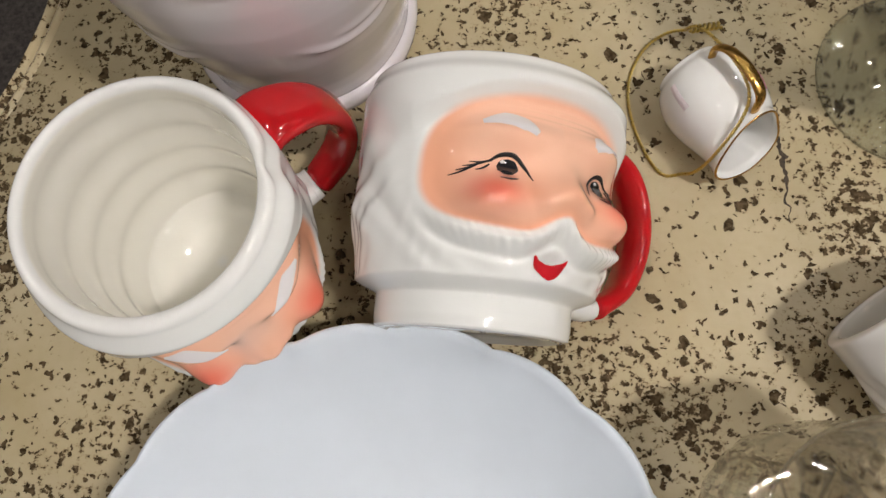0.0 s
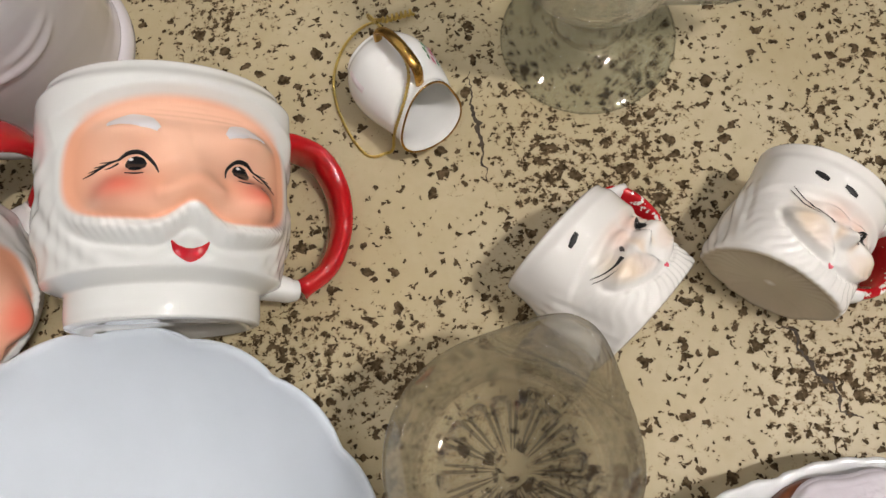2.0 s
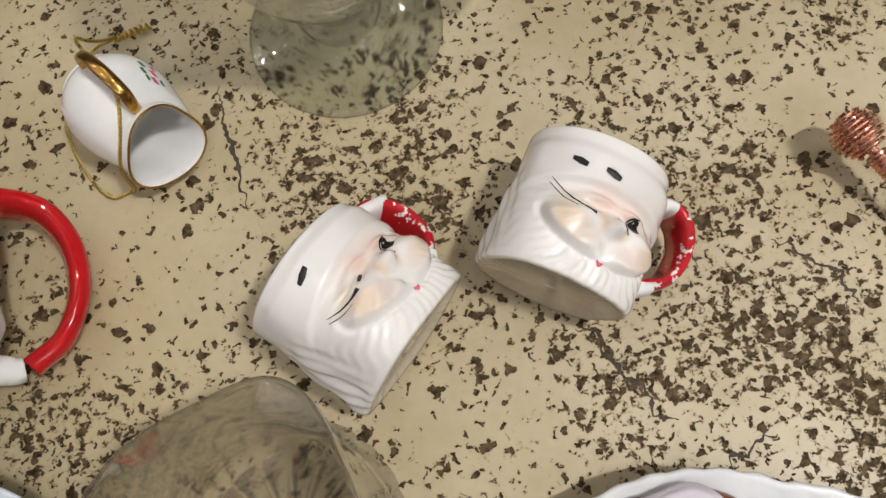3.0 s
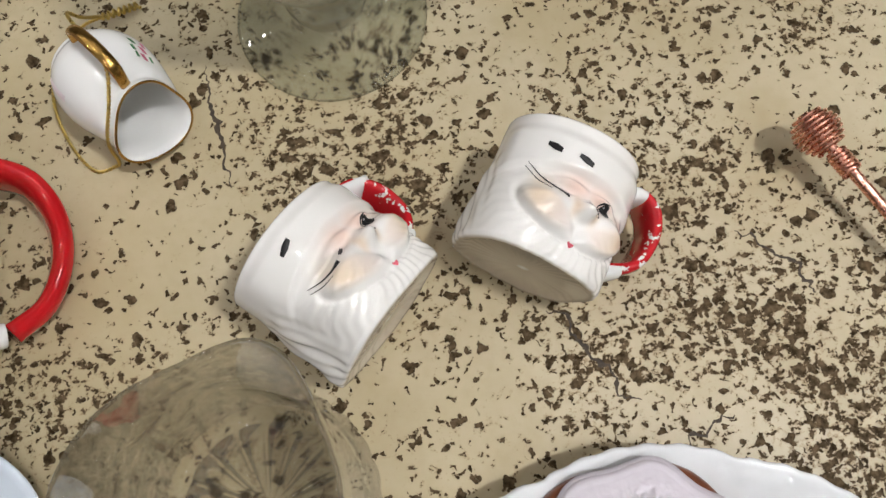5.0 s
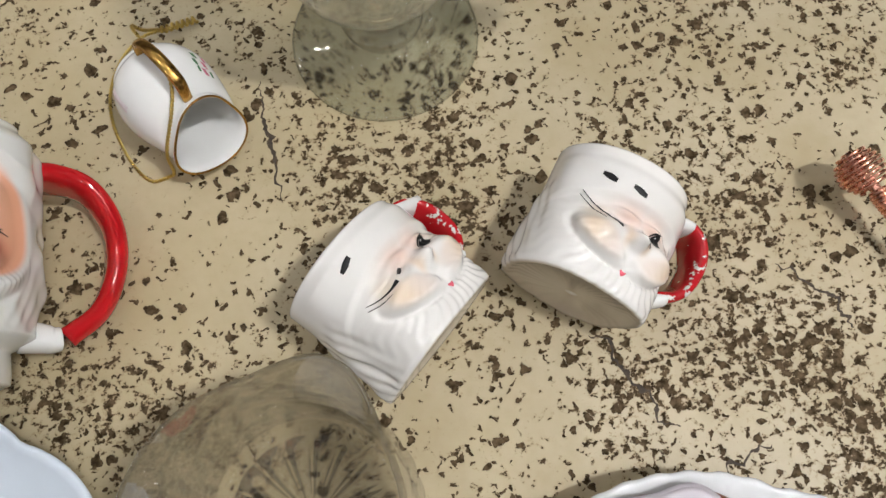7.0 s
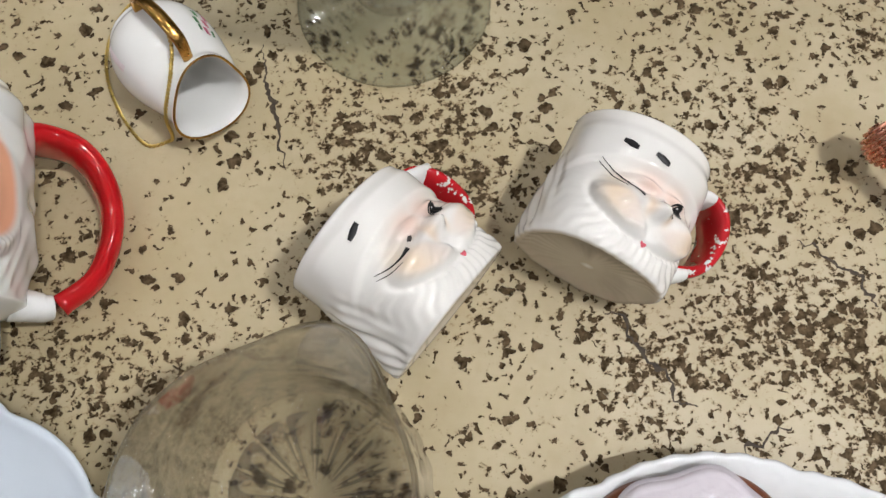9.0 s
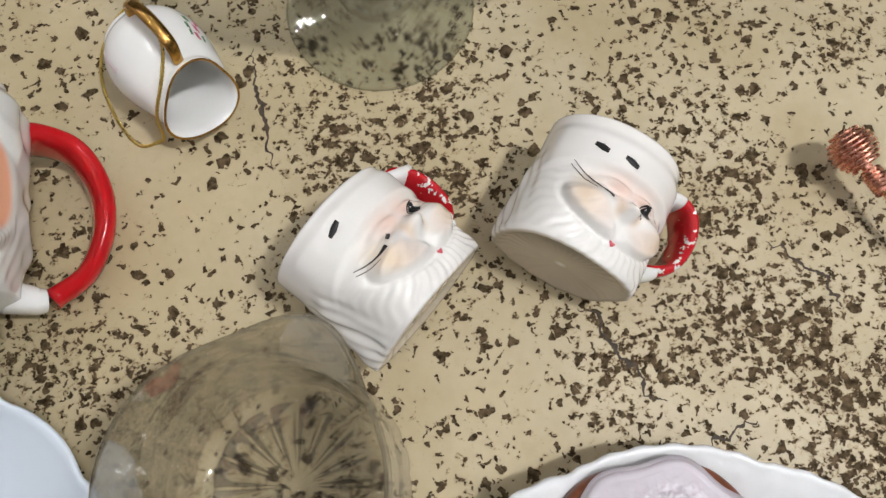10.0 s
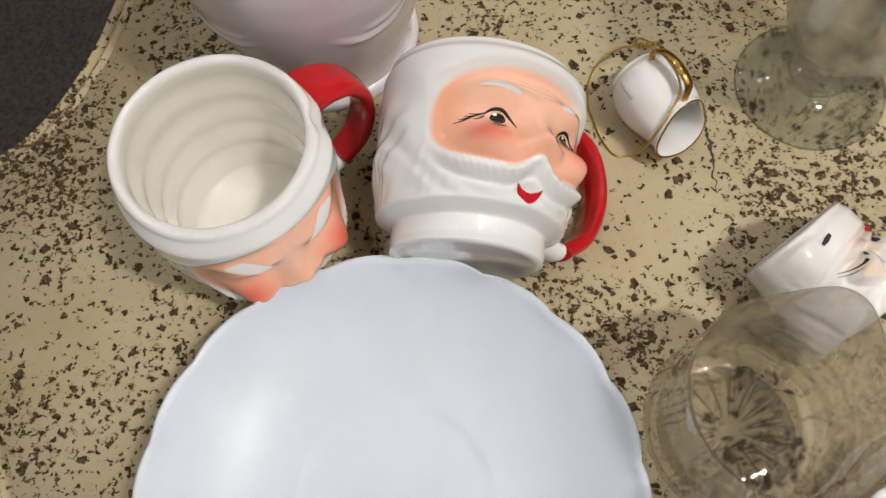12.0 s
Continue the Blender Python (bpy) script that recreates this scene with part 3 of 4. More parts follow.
def big_mug(m, label, lashes=True):
    e = thing("moulded_mug", m, label, "mug", "moulded mugs")
    n = 420
    th = np.linspace(0, 2 * np.pi, n, endpoint=False)
    rows, cols = [], []

    def add(r, z, c=None):
        rows.append((r, z))
        cols.append(c)
    bis = (0.74, 0.71, 0.66)
    add(0.004, 0.0016, bis)
    add(0.024, 0.0016, bis)
    add(0.0255, 0.0, bis)
    for z in np.linspace(0.0006, MUG_H, 190):
        add(big_surface(th, z), z, big_paint(th, z))
    ro = big_surface(th, MUG_H)
    ri = 0.0326
    for k in range(1, 8):
        a = math.pi * k / 8
        add(ri + (ro - ri) * (1 + math.cos(a)) / 2, MUG_H + 0.0022 * math.sin(a))
    cream = (0.84, 0.82, 0.75)
    for k in range(60):
        z = MUG_H - k / 59 * (MUG_H - 0.0065)
        s = z / MUG_H
        r = 0.0326 - 0.0052 * (1 - s) + 0.0005 * math.sin(z * 420) * (1 if s < 0.95 else 0.3)
        if s < 0.22:
            r -= 0.006 * (1 - s / 0.22) ** 2
        add(r, z, cream)
    for r in (0.018, 0.0155, 0.014, 0.008, 0.003):
        add(r, 0.0058 + 0.0006 * math.sin(r * 900), cream)
    rings("body", rows, M_BODY, e, n=n, colour=cols)
    x0 = 0.0355
    sweep("handle", [(x0 - 0.0012, 0.001, 0.063), (x0 + 0.006, 0.001, 0.0645), (x0 + 0.0165, 0.0, 0.0605), (x0 + 0.0232, 0, 0.049), (x0 + 0.0238, 0, 0.035), (x0 + 0.0185, 0, 0.0215), (x0 + 0.0085, 0, 0.0135)],
          [0.022, 0.020, 0.0165, 0.015, 0.0145, 0.0135, 0.012], [0.009, 0.0075, 0.0066, 0.0066, 0.0066, 0.0068, 0.007], (0, 1, 0), M_RED, e, "glossy red handle", 20, 10, 0.8)
    sweep("handle_foot", [(x0 - 0.004, 0, 0.0150), (x0 + 0.002, 0, 0.0138), (x0 + 0.0042, 0, 0.0132), (x0 + 0.0066, 0, 0.0134)], [0.014, 0.0130, 0.0124, 0.0122], [0.010, 0.0086, 0.0078, 0.0072], (0, 1, 0), M_WHITE, e, "white moulded root of the handle", 20, 8, 0.85)
    S = big_surface
    for s in (-1, 1):
        if not lashes:
            decal("brow", S, [(s * 10.5, 0.0490), (s * 17, 0.0514), (s * 25, 0.0530), (s * 34, 0.0522)], [0.0010, 0.0028, 0.0030, 0.0008], M_BROW, e, 0.0005, label="white painted brow")
            decal("upper_lid", S, [(s * 12, 0.0436), (s * 16, 0.0456), (s * 22, 0.0462)], [0.0005, 0.0014, 0.0004], M_BLACK, e, 0.0002)
            continue
        decal("brow", S, [(s * 12.5, 0.0498), (s * 17, 0.0520), (s * 24, 0.0532), (s * 32, 0.0520)], [0.0016, 0.0046, 0.0046, 0.0014], M_BROW, e, 0.0004, label="white painted brow")
        decal("upper_lid", S, [(s * 12.5, 0.0378), (s * 14.8, 0.0412), (s * 19.2, 0.0440), (s * 24.5, 0.0440), (s * 29, 0.0422)], [0.0003, 0.0009, 0.0011, 0.0010, 0.0006], M_BLACK, e, 0.0002)
        decal("iris", S, [(s * 17.6, 0.0405), (s * 19.3, 0.0408), (s * 21.6, 0.0409), (s * 23.9, 0.0408), (s * 25.6, 0.0405)], [0.0012, 0.0040, 0.0047, 0.0040, 0.0012], M_IRIS, e, 0.00022)
        decal("eye_glint", S, [(s * 22 - 2.6, 0.0423), (s * 22 - 1.6, 0.0424), (s * 22 - 0.6, 0.0423)], [0.0003, 0.0009, 0.0003], M_BROW, e, 0.0005)
        decal("lower_lid", S, [(s * 18, 0.0377), (s * 21, 0.0373), (s * 24.5, 0.0375)], [0.0003, 0.0008, 0.0003], M_BLACK, e, 0.0002)
        for a, z, a2, z2 in ((27.5, 0.0426, 36.0, 0.0418), (29.5, 0.0422, 38.5, 0.0406), (31.5, 0.0417, 41.0, 0.0394), (33.5, 0.0409, 44.0, 0.0380), (28.5, 0.0414, 33.5, 0.0396)):
            decal("eyelash", S, [(s * a, z), (s * (a + a2) / 2, (z + z2) / 2 - 0.0004), (s * a2, z2)], [0.0006, 0.0006, 0.0002], M_BLACK, e, 0.0002)
    decal("mouth", S, [(-7.6, 0.0196), (-5, 0.0174), (0, 0.0160), (5, 0.0174), (7.6, 0.0196)], [0.0005, 0.0026, 0.0042, 0.0026, 0.0005], M_LIP, e, 0.0003, label="small red painted mouth")
    return e


big_mug(frame_of(MUG1_AT, (0.0, 0.0, 1), MUG1_FACE), "white mug moulded as bearded head, red handle, standing upright", False)
lying = big_mug(frame_of(MUG2_AT, MUG2_UP, MUG2_FACE), "white mug moulded as bearded head, red handle, lying face up")


# ---- small moulded mugs ----
def lobe_radius(w, z):
    """1 on the outline of a moustache lobe, less inside."""
    du, dz = w - 0.0090, z - 0.0128
    c, s = math.cos(0.34), math.sin(0.34)
    p, q = du * c + dz * s, dz * c - du * s
    return np.sqrt((p / 0.0098) ** 2 + (q / 0.0046) ** 2)


def small_surface_for(square, rad, flare):
    def surf(th, z):
        th = (np.asarray(th) + np.pi) % (2 * np.pi) - np.pi
        low = 1 - step(z, 0.008, 0.030)
        p = 2 + square * low
        c, s = np.abs(np.cos(th)), np.abs(np.sin(th))
        rr = (c ** p + s ** p) ** (-1 / p)
        r = rad * rr * (1 + flare * low) + 0.0006 * step(z, 0.0, 0.002)
        u = th * 0.0215
        w = np.abs(u)
        front = step(np.cos(th), -0.1, 0.4)
        # hat band over the brow, with a soft rolled edge
        brim = 0.0262 - 7.0 * u * u
        r = r + front * 0.0013 * step(z, brim - 0.0010, brim + 0.0016) * (1 - step(z, 0.0335, 0.0375))
        r = r - front * 0.0012 * bell(z - brim + 0.0022, 0.0015) * (1 - step(w, 0.012, 0.017))
        # brows, sockets and cheeks
        r = r + front * 0.0017 * bell(w - 0.0060, 0.0044) * bell(z - 0.0228, 0.0014)
        r = r - front * 0.0013 * bell(w - 0.0062, 0.0036) * bell(z - 0.0202, 0.0013)
        r = r + front * 0.0034 * bell(w - 0.0092, 0.0052) * bell(z - 0.0162, 0.0034)
        # drooping moustache lobes with a raised outline
        rho = lobe_radius(w, z)
        hang = 1 - step((z - 0.0128) * math.cos(0.34) - (w - 0.0090) * math.sin(0.34), -0.0022, 0.0046)
        lobe = step(1 - rho, -0.10, 0.50) * step(w, -0.0008, 0.0016) * hang * (1 - 0.35 * step(u, 0.0, 0.004))
        r = r + front * (0.0026 * lobe + 0.0005 * bell(rho - 0.75, 0.2) * step(w, 0.001, 0.003) * hang - 0.0006 * bell(rho - 1.15, 0.12) * hang)
        r = r + front * 0.00014 * lobe * np.sin(w * 1500 + z * 2100 + 1.4 * np.sin(w * 700))
        r = r + front * 0.0056 * bell(u, 0.0026) * bell(z - 0.0168, 0.0024)
        r = r + front * 0.0010 * bell(u, 0.0030) * bell(z - 0.0074, 0.0016)
        # beard strands fan out from under the nose
        fan = np.arctan2(u, 0.022 - np.minimum(z, 0.0215))
        out = np.hypot(u, 0.022 - z)
        bz = step(rho, 1.02, 1.25) * (1 - step(z, 0.0185 + 0.3 * np.maximum(w - 0.012, 0), 0.0225 + 0.3 * np.maximum(w - 0.012, 0)))
        r = r + front * bz * 0.00019 * (1 - 0.6 * step(w, 0.014, 0.020)) * (np.sin(fan * 46 + 1.3 * np.sin(out * 620 + fan * 2)) + 0.4 * np.sin(fan * 19 + out * 300))
        back = (1 - front) * (1 - step(z, 0.022, 0.029))
        r = r + back * (0.0004 * np.sin(th * 11 + 2.2 * np.sin(z * 260 + th * 2)) + 0.0002 * np.sin(th * 29 + z * 500))
        r = r + 0.00012 * np.sin(th * 5 + z * 310) * step(z, 0.027, 0.031)
        return r
    return surf


def small_paint(th, z):
    th = (th + np.pi) % (2 * np.pi) - np.pi
    u = th * 0.0215
    w = np.abs(u)
    c = np.tile(np.array((0.83, 0.81, 0.775)), (len(u), 1))

    def lay(c, col, k):
        k = np.clip(k, 0, 1)[:, None]
        return c * (1 - k) + np.array(col) * k
    rho = lobe_radius(w, z)
    c = lay(c, (0.80, 0.53, 0.42), 0.70 * bell(w - 0.004, 0.006) * bell(z - 0.0225, 0.0036))
    c = lay(c, (0.80, 0.62, 0.42), 0.50 * bell(w - 0.0135, 0.0040) * bell(z - 0.0185, 0.0036))
    c = lay(c, (0.76, 0.55, 0.34), 0.65 * step(1 - rho, 0.0, 0.6) * bell(w - 0.0130, 0.0055))
    c = lay(c, (0.78, 0.52, 0.40), 0.25 * step(1 - rho, 0.0, 0.6) * bell(w - 0.006, 0.0040))
    c = lay(c, (0.74, 0.50, 0.28), 0.55 * bell(w - 0.0030, 0.0012) * bell(z - 0.0165, 0.0030))
    return c


def small_mug(m, label, shape, tip, brows, wink, tall, turn, dot=None):
    e = thing("moulded_small_mug", m, label, "mug", "small moulded mugs")
    n = 240
    th = np.linspace(0, 2 * np.pi, n, endpoint=False)
    surf = small_surface_for(*shape)
    rows, cols = [], []
    base = surf(th, 0.0)
    bis = (0.56, 0.49, 0.39)
    for k, z in ((0.1, 0.0012), (0.8, 0.0012), (0.9, 0.0003), (0.965, 0.0)):
        rows.append((base * k, z))
        cols.append(bis)
    for z in np.linspace(0.0005, tall, 110):
        rows.append((surf(th, z), z))
        cols.append(small_paint(th, z))
    ro = surf(th, tall)
    for k in range(1, 6):
        a = math.pi * k / 6
        rows.append((0.0178 + (ro - 0.0178) * (1 + math.cos(a)) / 2, tall + 0.001 * math.sin(a)))
        cols.append((0.8, 0.78, 0.75))
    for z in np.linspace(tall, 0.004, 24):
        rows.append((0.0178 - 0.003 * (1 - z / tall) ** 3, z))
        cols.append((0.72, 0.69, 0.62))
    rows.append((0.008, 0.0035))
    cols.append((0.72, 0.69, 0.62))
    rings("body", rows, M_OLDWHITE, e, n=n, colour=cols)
    spin = pose(0, 0, 0, 0, 0, turn)
    path = [(0.0170, 0, 0.0338), (0.0226, 0, 0.0362), (0.0288, 0, 0.0332), (0.0314, 0, 0.0250), (0.0287, 0, 0.0156), (0.0192, 0, 0.0098)]
    bits = [sweep("handle", path, [0.0160, 0.0160, 0.0160, 0.0158, 0.0152, 0.0140], [0.0048, 0.0042, 0.0038, 0.0038, 0.0038, 0.0046], (0, 1, 0), M_CHIPPED, e, "red handle with chipped paint", 18, 9, 0.75),
            sweep("handle_root", [(0.0175, 0, 0.0330), (0.0210, 0, 0.0355), (0.0234 + tip[0], 0, 0.0361 - tip[1])], [0.0170, 0.0168, 0.0166], [0.0064, 0.0052, 0.0045], (0, 1, 0), M_WHITE, e, "white upper root of the handle", 18, 6, 0.75),
            sweep("handle_foot", [(0.0190, 0, 0.0090), (0.0222, 0, 0.0106), (0.0250, 0, 0.0121)], [0.0150, 0.0150, 0.0150], [0.006, 0.0056, 0.0046], (0, 1, 0), M_WHITE, e, "white lower root of the handle", 18, 6, 0.75)]
    for bit in bits:
        bit.matrix_local = spin
    for i, (a, z, slope) in enumerate(brows):
        decal("brow_dash", surf, [(a - 6, z - slope), (a, z), (a + 5.5, z + slope)], [0.0012, 0.002, 0.0014], M_BLACK, e, 0.00015)
    decal("eye", surf, [(12, 0.0198), (15, 0.0202), (18.5, 0.0203), (21.5, 0.0198)], [0.001, 0.0034, 0.0034, 0.001], M_BLACK, e, 0.00015)
    decal("eye_shine", surf, [(14.4, 0.0210), (15.0, 0.0211), (15.6, 0.0210)], [0.0002, 0.0005, 0.0002], M_BROW, e, 0.0005)
    decal("eye_line", surf, [(9.5, 0.0165), (9.8, 0.0192), (12.0, 0.0216), (18, 0.0224)], [0.0004, 0.0007, 0.0008, 0.0004], M_BLACK, e, 0.00015)
    decal("wink_line", surf, wink, [0.0013, 0.0006, 0.0004, 0.0002], M_BLACK, e, 0.00015)
    if dot:
        decal("inner_dot", surf, [(dot[0] - 3, dot[1] - 0.0006), dot, (dot[0] + 3, dot[1] + 0.0006)], [0.0009, 0.0013, 0.0009], M_BLACK, e, 0.00015)
    w2 = [(a - 1.5, z - 0.0012) for a, z in wink[1:]]
    decal("wink_lash", surf, w2, [0.0001, 0.0003, 0.0002], M_BLACK, e, 0.00015)
    decal("mouth", surf, [(-2.6, 0.0072), (0, 0.0064), (2.4, 0.0069)], [0.0005, 0.0014, 0.0005], M_PINKPAINT, e, 0.00015)
    return e


def chipped_red():
    m, nt, bs = node_mat("chipped_red_glaze")
    v = coords(nt)
    n = noise_tex(nt, v, 260, 4, 0.6)
    sep = nd(nt, "ShaderNodeSeparateXYZ")
    nt.links.new(v, sep.inputs[0])
    rim = ramp(nt, math_node(nt, "ABSOLUTE", sep.outputs[1], 0.0), [(0.0056, 0.0), (0.0080, 1.0)])
    k = ramp(nt, math_node(nt, "ADD", n, math_node(nt, "MULTIPLY", rim, 0.115)), [(0.655, 0.0), (0.67, 1.0)])
    nt.links.new(mix_col(nt, k, (0.5, 0.012, 0.018), (0.76, 0.72, 0.68)), bs.inputs["Base Color"])
    bs.inputs["Roughness"].default_value = 0.16
    bs.inputs["Coat Weight"].default_value = 0.3
    bump(nt, bs, k, 0.5, 0.0002)
    return m


M_CHIPPED = chipped_red()


def lying_pose(base, up, tilt):
    """A mug on its side: its foot's centre, the way to its rim, and the degrees by which its face turns from straight up to its handle."""
    u = Vector(up).normalized()
    side = u.cross(Vector((0, 0, 1))).normalized()
    n = side.cross(u)
    f = n * math.cos(radians(tilt)) + side * math.sin(radians(tilt))
    return frame_of(base, u, f)


small_mug(lying_pose(SMALL_B, SMALL_B_UP, 32), "small white mug moulded as winking bearded head, square foot, lying", (1.1, 0.0212, -0.05), (0.0072, 0.0034),
          [(-40, 0.0312, 0.0007)], [(-28, 0.0176), (-35, 0.0174), (-44, 0.0182), (-54, 0.0200)], 0.0378, -8, (-21, 0.0192))
small_mug(lying_pose(SMALL_C, SMALL_C_UP, 27), "small white mug moulded as winking bearded head, round foot, lying", (0.5, 0.0200, 0.03), (0.0005, 0.0002),
          [(-37, 0.0302, -0.0005), (-13, 0.0298, -0.0005)], [(-15, 0.0182), (-26, 0.0188), (-38, 0.0207), (-52, 0.0240)], 0.0395, -10)


# ---- wide dish ----
def dish():
    cx, cy, R, H = DISH
    e = thing("dish", pose(cx, cy, 0), "shallow bluish-white porcelain dish with a gently scalloped edge", "dish")
    n = 240
    th = np.linspace(0, 2 * np.pi, n, endpoint=False)
    lob = np.abs(np.sin(th * 9.0 + 0.4)) ** 0.7 * 0.0022 - 0.0016
    rows = []
    out = [(0.046, 0.0035), (0.05, 0.0), (0.053, 0.0), (0.0545, 0.004), (0.064, 0.011), (0.075, 0.02), (0.083, 0.027)]
    for r, z in out:
        rows.append((r * R / 0.087 + lob * step(r, 0.06, 0.087), z * H / 0.0315))
    for k in range(7):
        a = -math.pi / 2 + math.pi * k / 6
        rows.append((R + lob - 0.0005 + 0.0013 * math.cos(a), H + 0.0009 * math.sin(a) - 0.35 * lob))
    for r, z in [(0.0845, 0.0302), (0.081, 0.0275), (0.077, 0.0246), (0.072, 0.0213), (0.066, 0.0178), (0.06, 0.0149), (0.054, 0.0126), (0.048, 0.0109), (0.042, 0.0100), (0.0375, 0.0096), (0.0362, 0.0094), (0.0345, 0.0088), (0.032, 0.0085), (0.02, 0.0083), (0.004, 0.0082)]:
        rows.append((r * R / 0.087 + lob * step(r, 0.079, 0.087), z * H / 0.0315))
    rings("bowl", rows, M_PLATE, e, n=n)


dish()


# ---- white jar ----
def jar():
    cx, cy = JAR
    e = thing("jar", pose(cx, cy, 0), "large white glazed jar with raised swags and a footring", "jar")
    n = 220
    th = np.linspace(0, 2 * np.pi, n, endpoint=False)
    prof = [(0.034, 0.003), (0.037, 0.0), (0.0405, 0.0), (0.0415, 0.004), (0.0405, 0.009), (0.0408, 0.014), (0.042, 0.021), (0.0450, 0.033), (0.0485, 0.046), (0.0515, 0.06), (0.054, 0.074), (0.0555, 0.088), (0.0560, 0.1)]
    zs = np.array([p[1] for p in prof[3:]])
    rs = np.array([p[0] for p in prof[3:]])
    rings("foot_ring", [(0.034, 0.004), (0.0365, 0.0), (0.0412, 0.0), (0.0432, 0.0012), (0.0436, 0.0045), (0.0424, 0.0075), (0.040, 0.0085)], M_PINKWHITE, e, "flared white foot ring", n=120)
    rows = [(0.030, 0.0082), (0.0398, 0.0082)]
    for z in np.linspace(0.0084, JAR_H, 90):
        r = np.full(n, np.interp(z, zs, rs))
        ph = (th * 5 / (2 * np.pi)) % 1.0 - 0.5
        sw = 0.055 + 0.075 * ph ** 2 * 4 * 0.25
        r = r + 0.0013 * bell(z - sw, 0.0020) * (1 - step(np.abs(ph), 0.14, 0.30)) + 0.0007 * bell(z - sw - 0.006, 0.0018) * (1 - step(np.abs(ph - 0.1), 0.08, 0.2))
        rows.append((r, z))
    for k in range(1, 8):
        a = math.pi * k / 8
        rows.append((0.0535 + 0.0035 * (1 + math.cos(a)) / 2 + 0.0005, JAR_H + 0.002 * math.sin(a)))
    for r, z in ((0.0535, 0.095), (0.053, 0.08), (0.05, 0.055), (0.045, 0.035), (0.038, 0.02), (0.02, 0.014), (0.004, 0.0135)):
        rows.append((r, z))
    rings("body", rows, M_PINKWHITE, e, n=n)


jar()


# ---- glass jug ----
def jug():
    cx, cy = JUG
    e = thing("glass_jug", pose(cx, cy, 0), "clear pressed glass cream jug with spout and star-cut base", "jug")
    n = 192
    th = np.linspace(0, 2 * np.pi, n, endpoint=False)
    sp = ((th - radians(SPOUT) + np.pi) % (2 * np.pi)) - np.pi
    lip = bell(sp, 0.40)
    star = 0.0026 * np.abs(np.cos(th * 8)) ** 0.8
    rows = [(0.003, 0.0022 + 0.0 * star), (0.008, 0.0022 + 0.5 * star), (0.015, 0.0026 + star * 1.4), (0.0215, 0.0022 + star), (0.0245, 0.0012 + 0 * star), (0.0268, 0.0 * star), (0.0292, 0.0006 + 0 * star), (0.0305, 0.0028 + 0 * star)]
    H = 0.069
    body_z = [0.0035, 0.008, 0.015, 0.026, 0.04, 0.055, 0.069]
    body_r = [0.0308, 0.0330, 0.0338, 0.0332, 0.0322, 0.0316, 0.0318]
    for s in np.linspace(0.05, 1, 36):
        z = 0.004 + s * (H - 0.004)
        r = np.interp(z, body_z, body_r) + 0.0006 * np.abs(np.cos(th * 12)) * (1 if 0.08 < s < 0.5 else 0.15)
        k = step(s, 0.5, 1.0)
        rows.append((r + 0.0075 * lip * k, z + 0.003 * lip * k))
    r0 = rows[-1][0]
    z0 = rows[-1][1]
    for k in range(1, 7):
        a = math.pi * k / 7
        rows.append((r0 - 0.0005 + 0.0006 * math.cos(a), z0 + 0.0006 * math.sin(a)))
    for s in np.linspace(1, 0.0, 30):
        z = 0.0085 + s * (H - 0.0085)
        r = np.interp(z, body_z, body_r) - 0.0028 + 0.0018 * s - 0.0028 * (1 - s) ** 6
        k = step(s, 0.5, 1.0)
        rows.append((r + 0.0075 * lip * k, z + 0.003 * lip * k))
    rows.append((0.024, 0.0072 + 0 * th))
    rows.append((0.015, 0.0068 + 0 * th))
    rows.append((0.004, 0.0068 + 0 * th))
    rings("body", rows, M_GLASS, e, n=n)
    a = radians(SPOUT + 180)
    dx, dy = math.sin(a), -math.cos(a)
    side = (-dy, dx, 0)
    pts = [(0.0305, 0.056), (0.040, 0.058), (0.048, 0.048), (0.047, 0.033), (0.040, 0.022), (0.0325, 0.0185)]
    sweep("handle", [(dx * r, dy * r, z) for r, z in pts], [0.011, 0.0095, 0.0085, 0.0085, 0.0085, 0.01], [0.0085, 0.0065, 0.006, 0.006, 0.006, 0.008], side, M_GLASS, e, "clear glass loop handle", 16, 8)


jug()


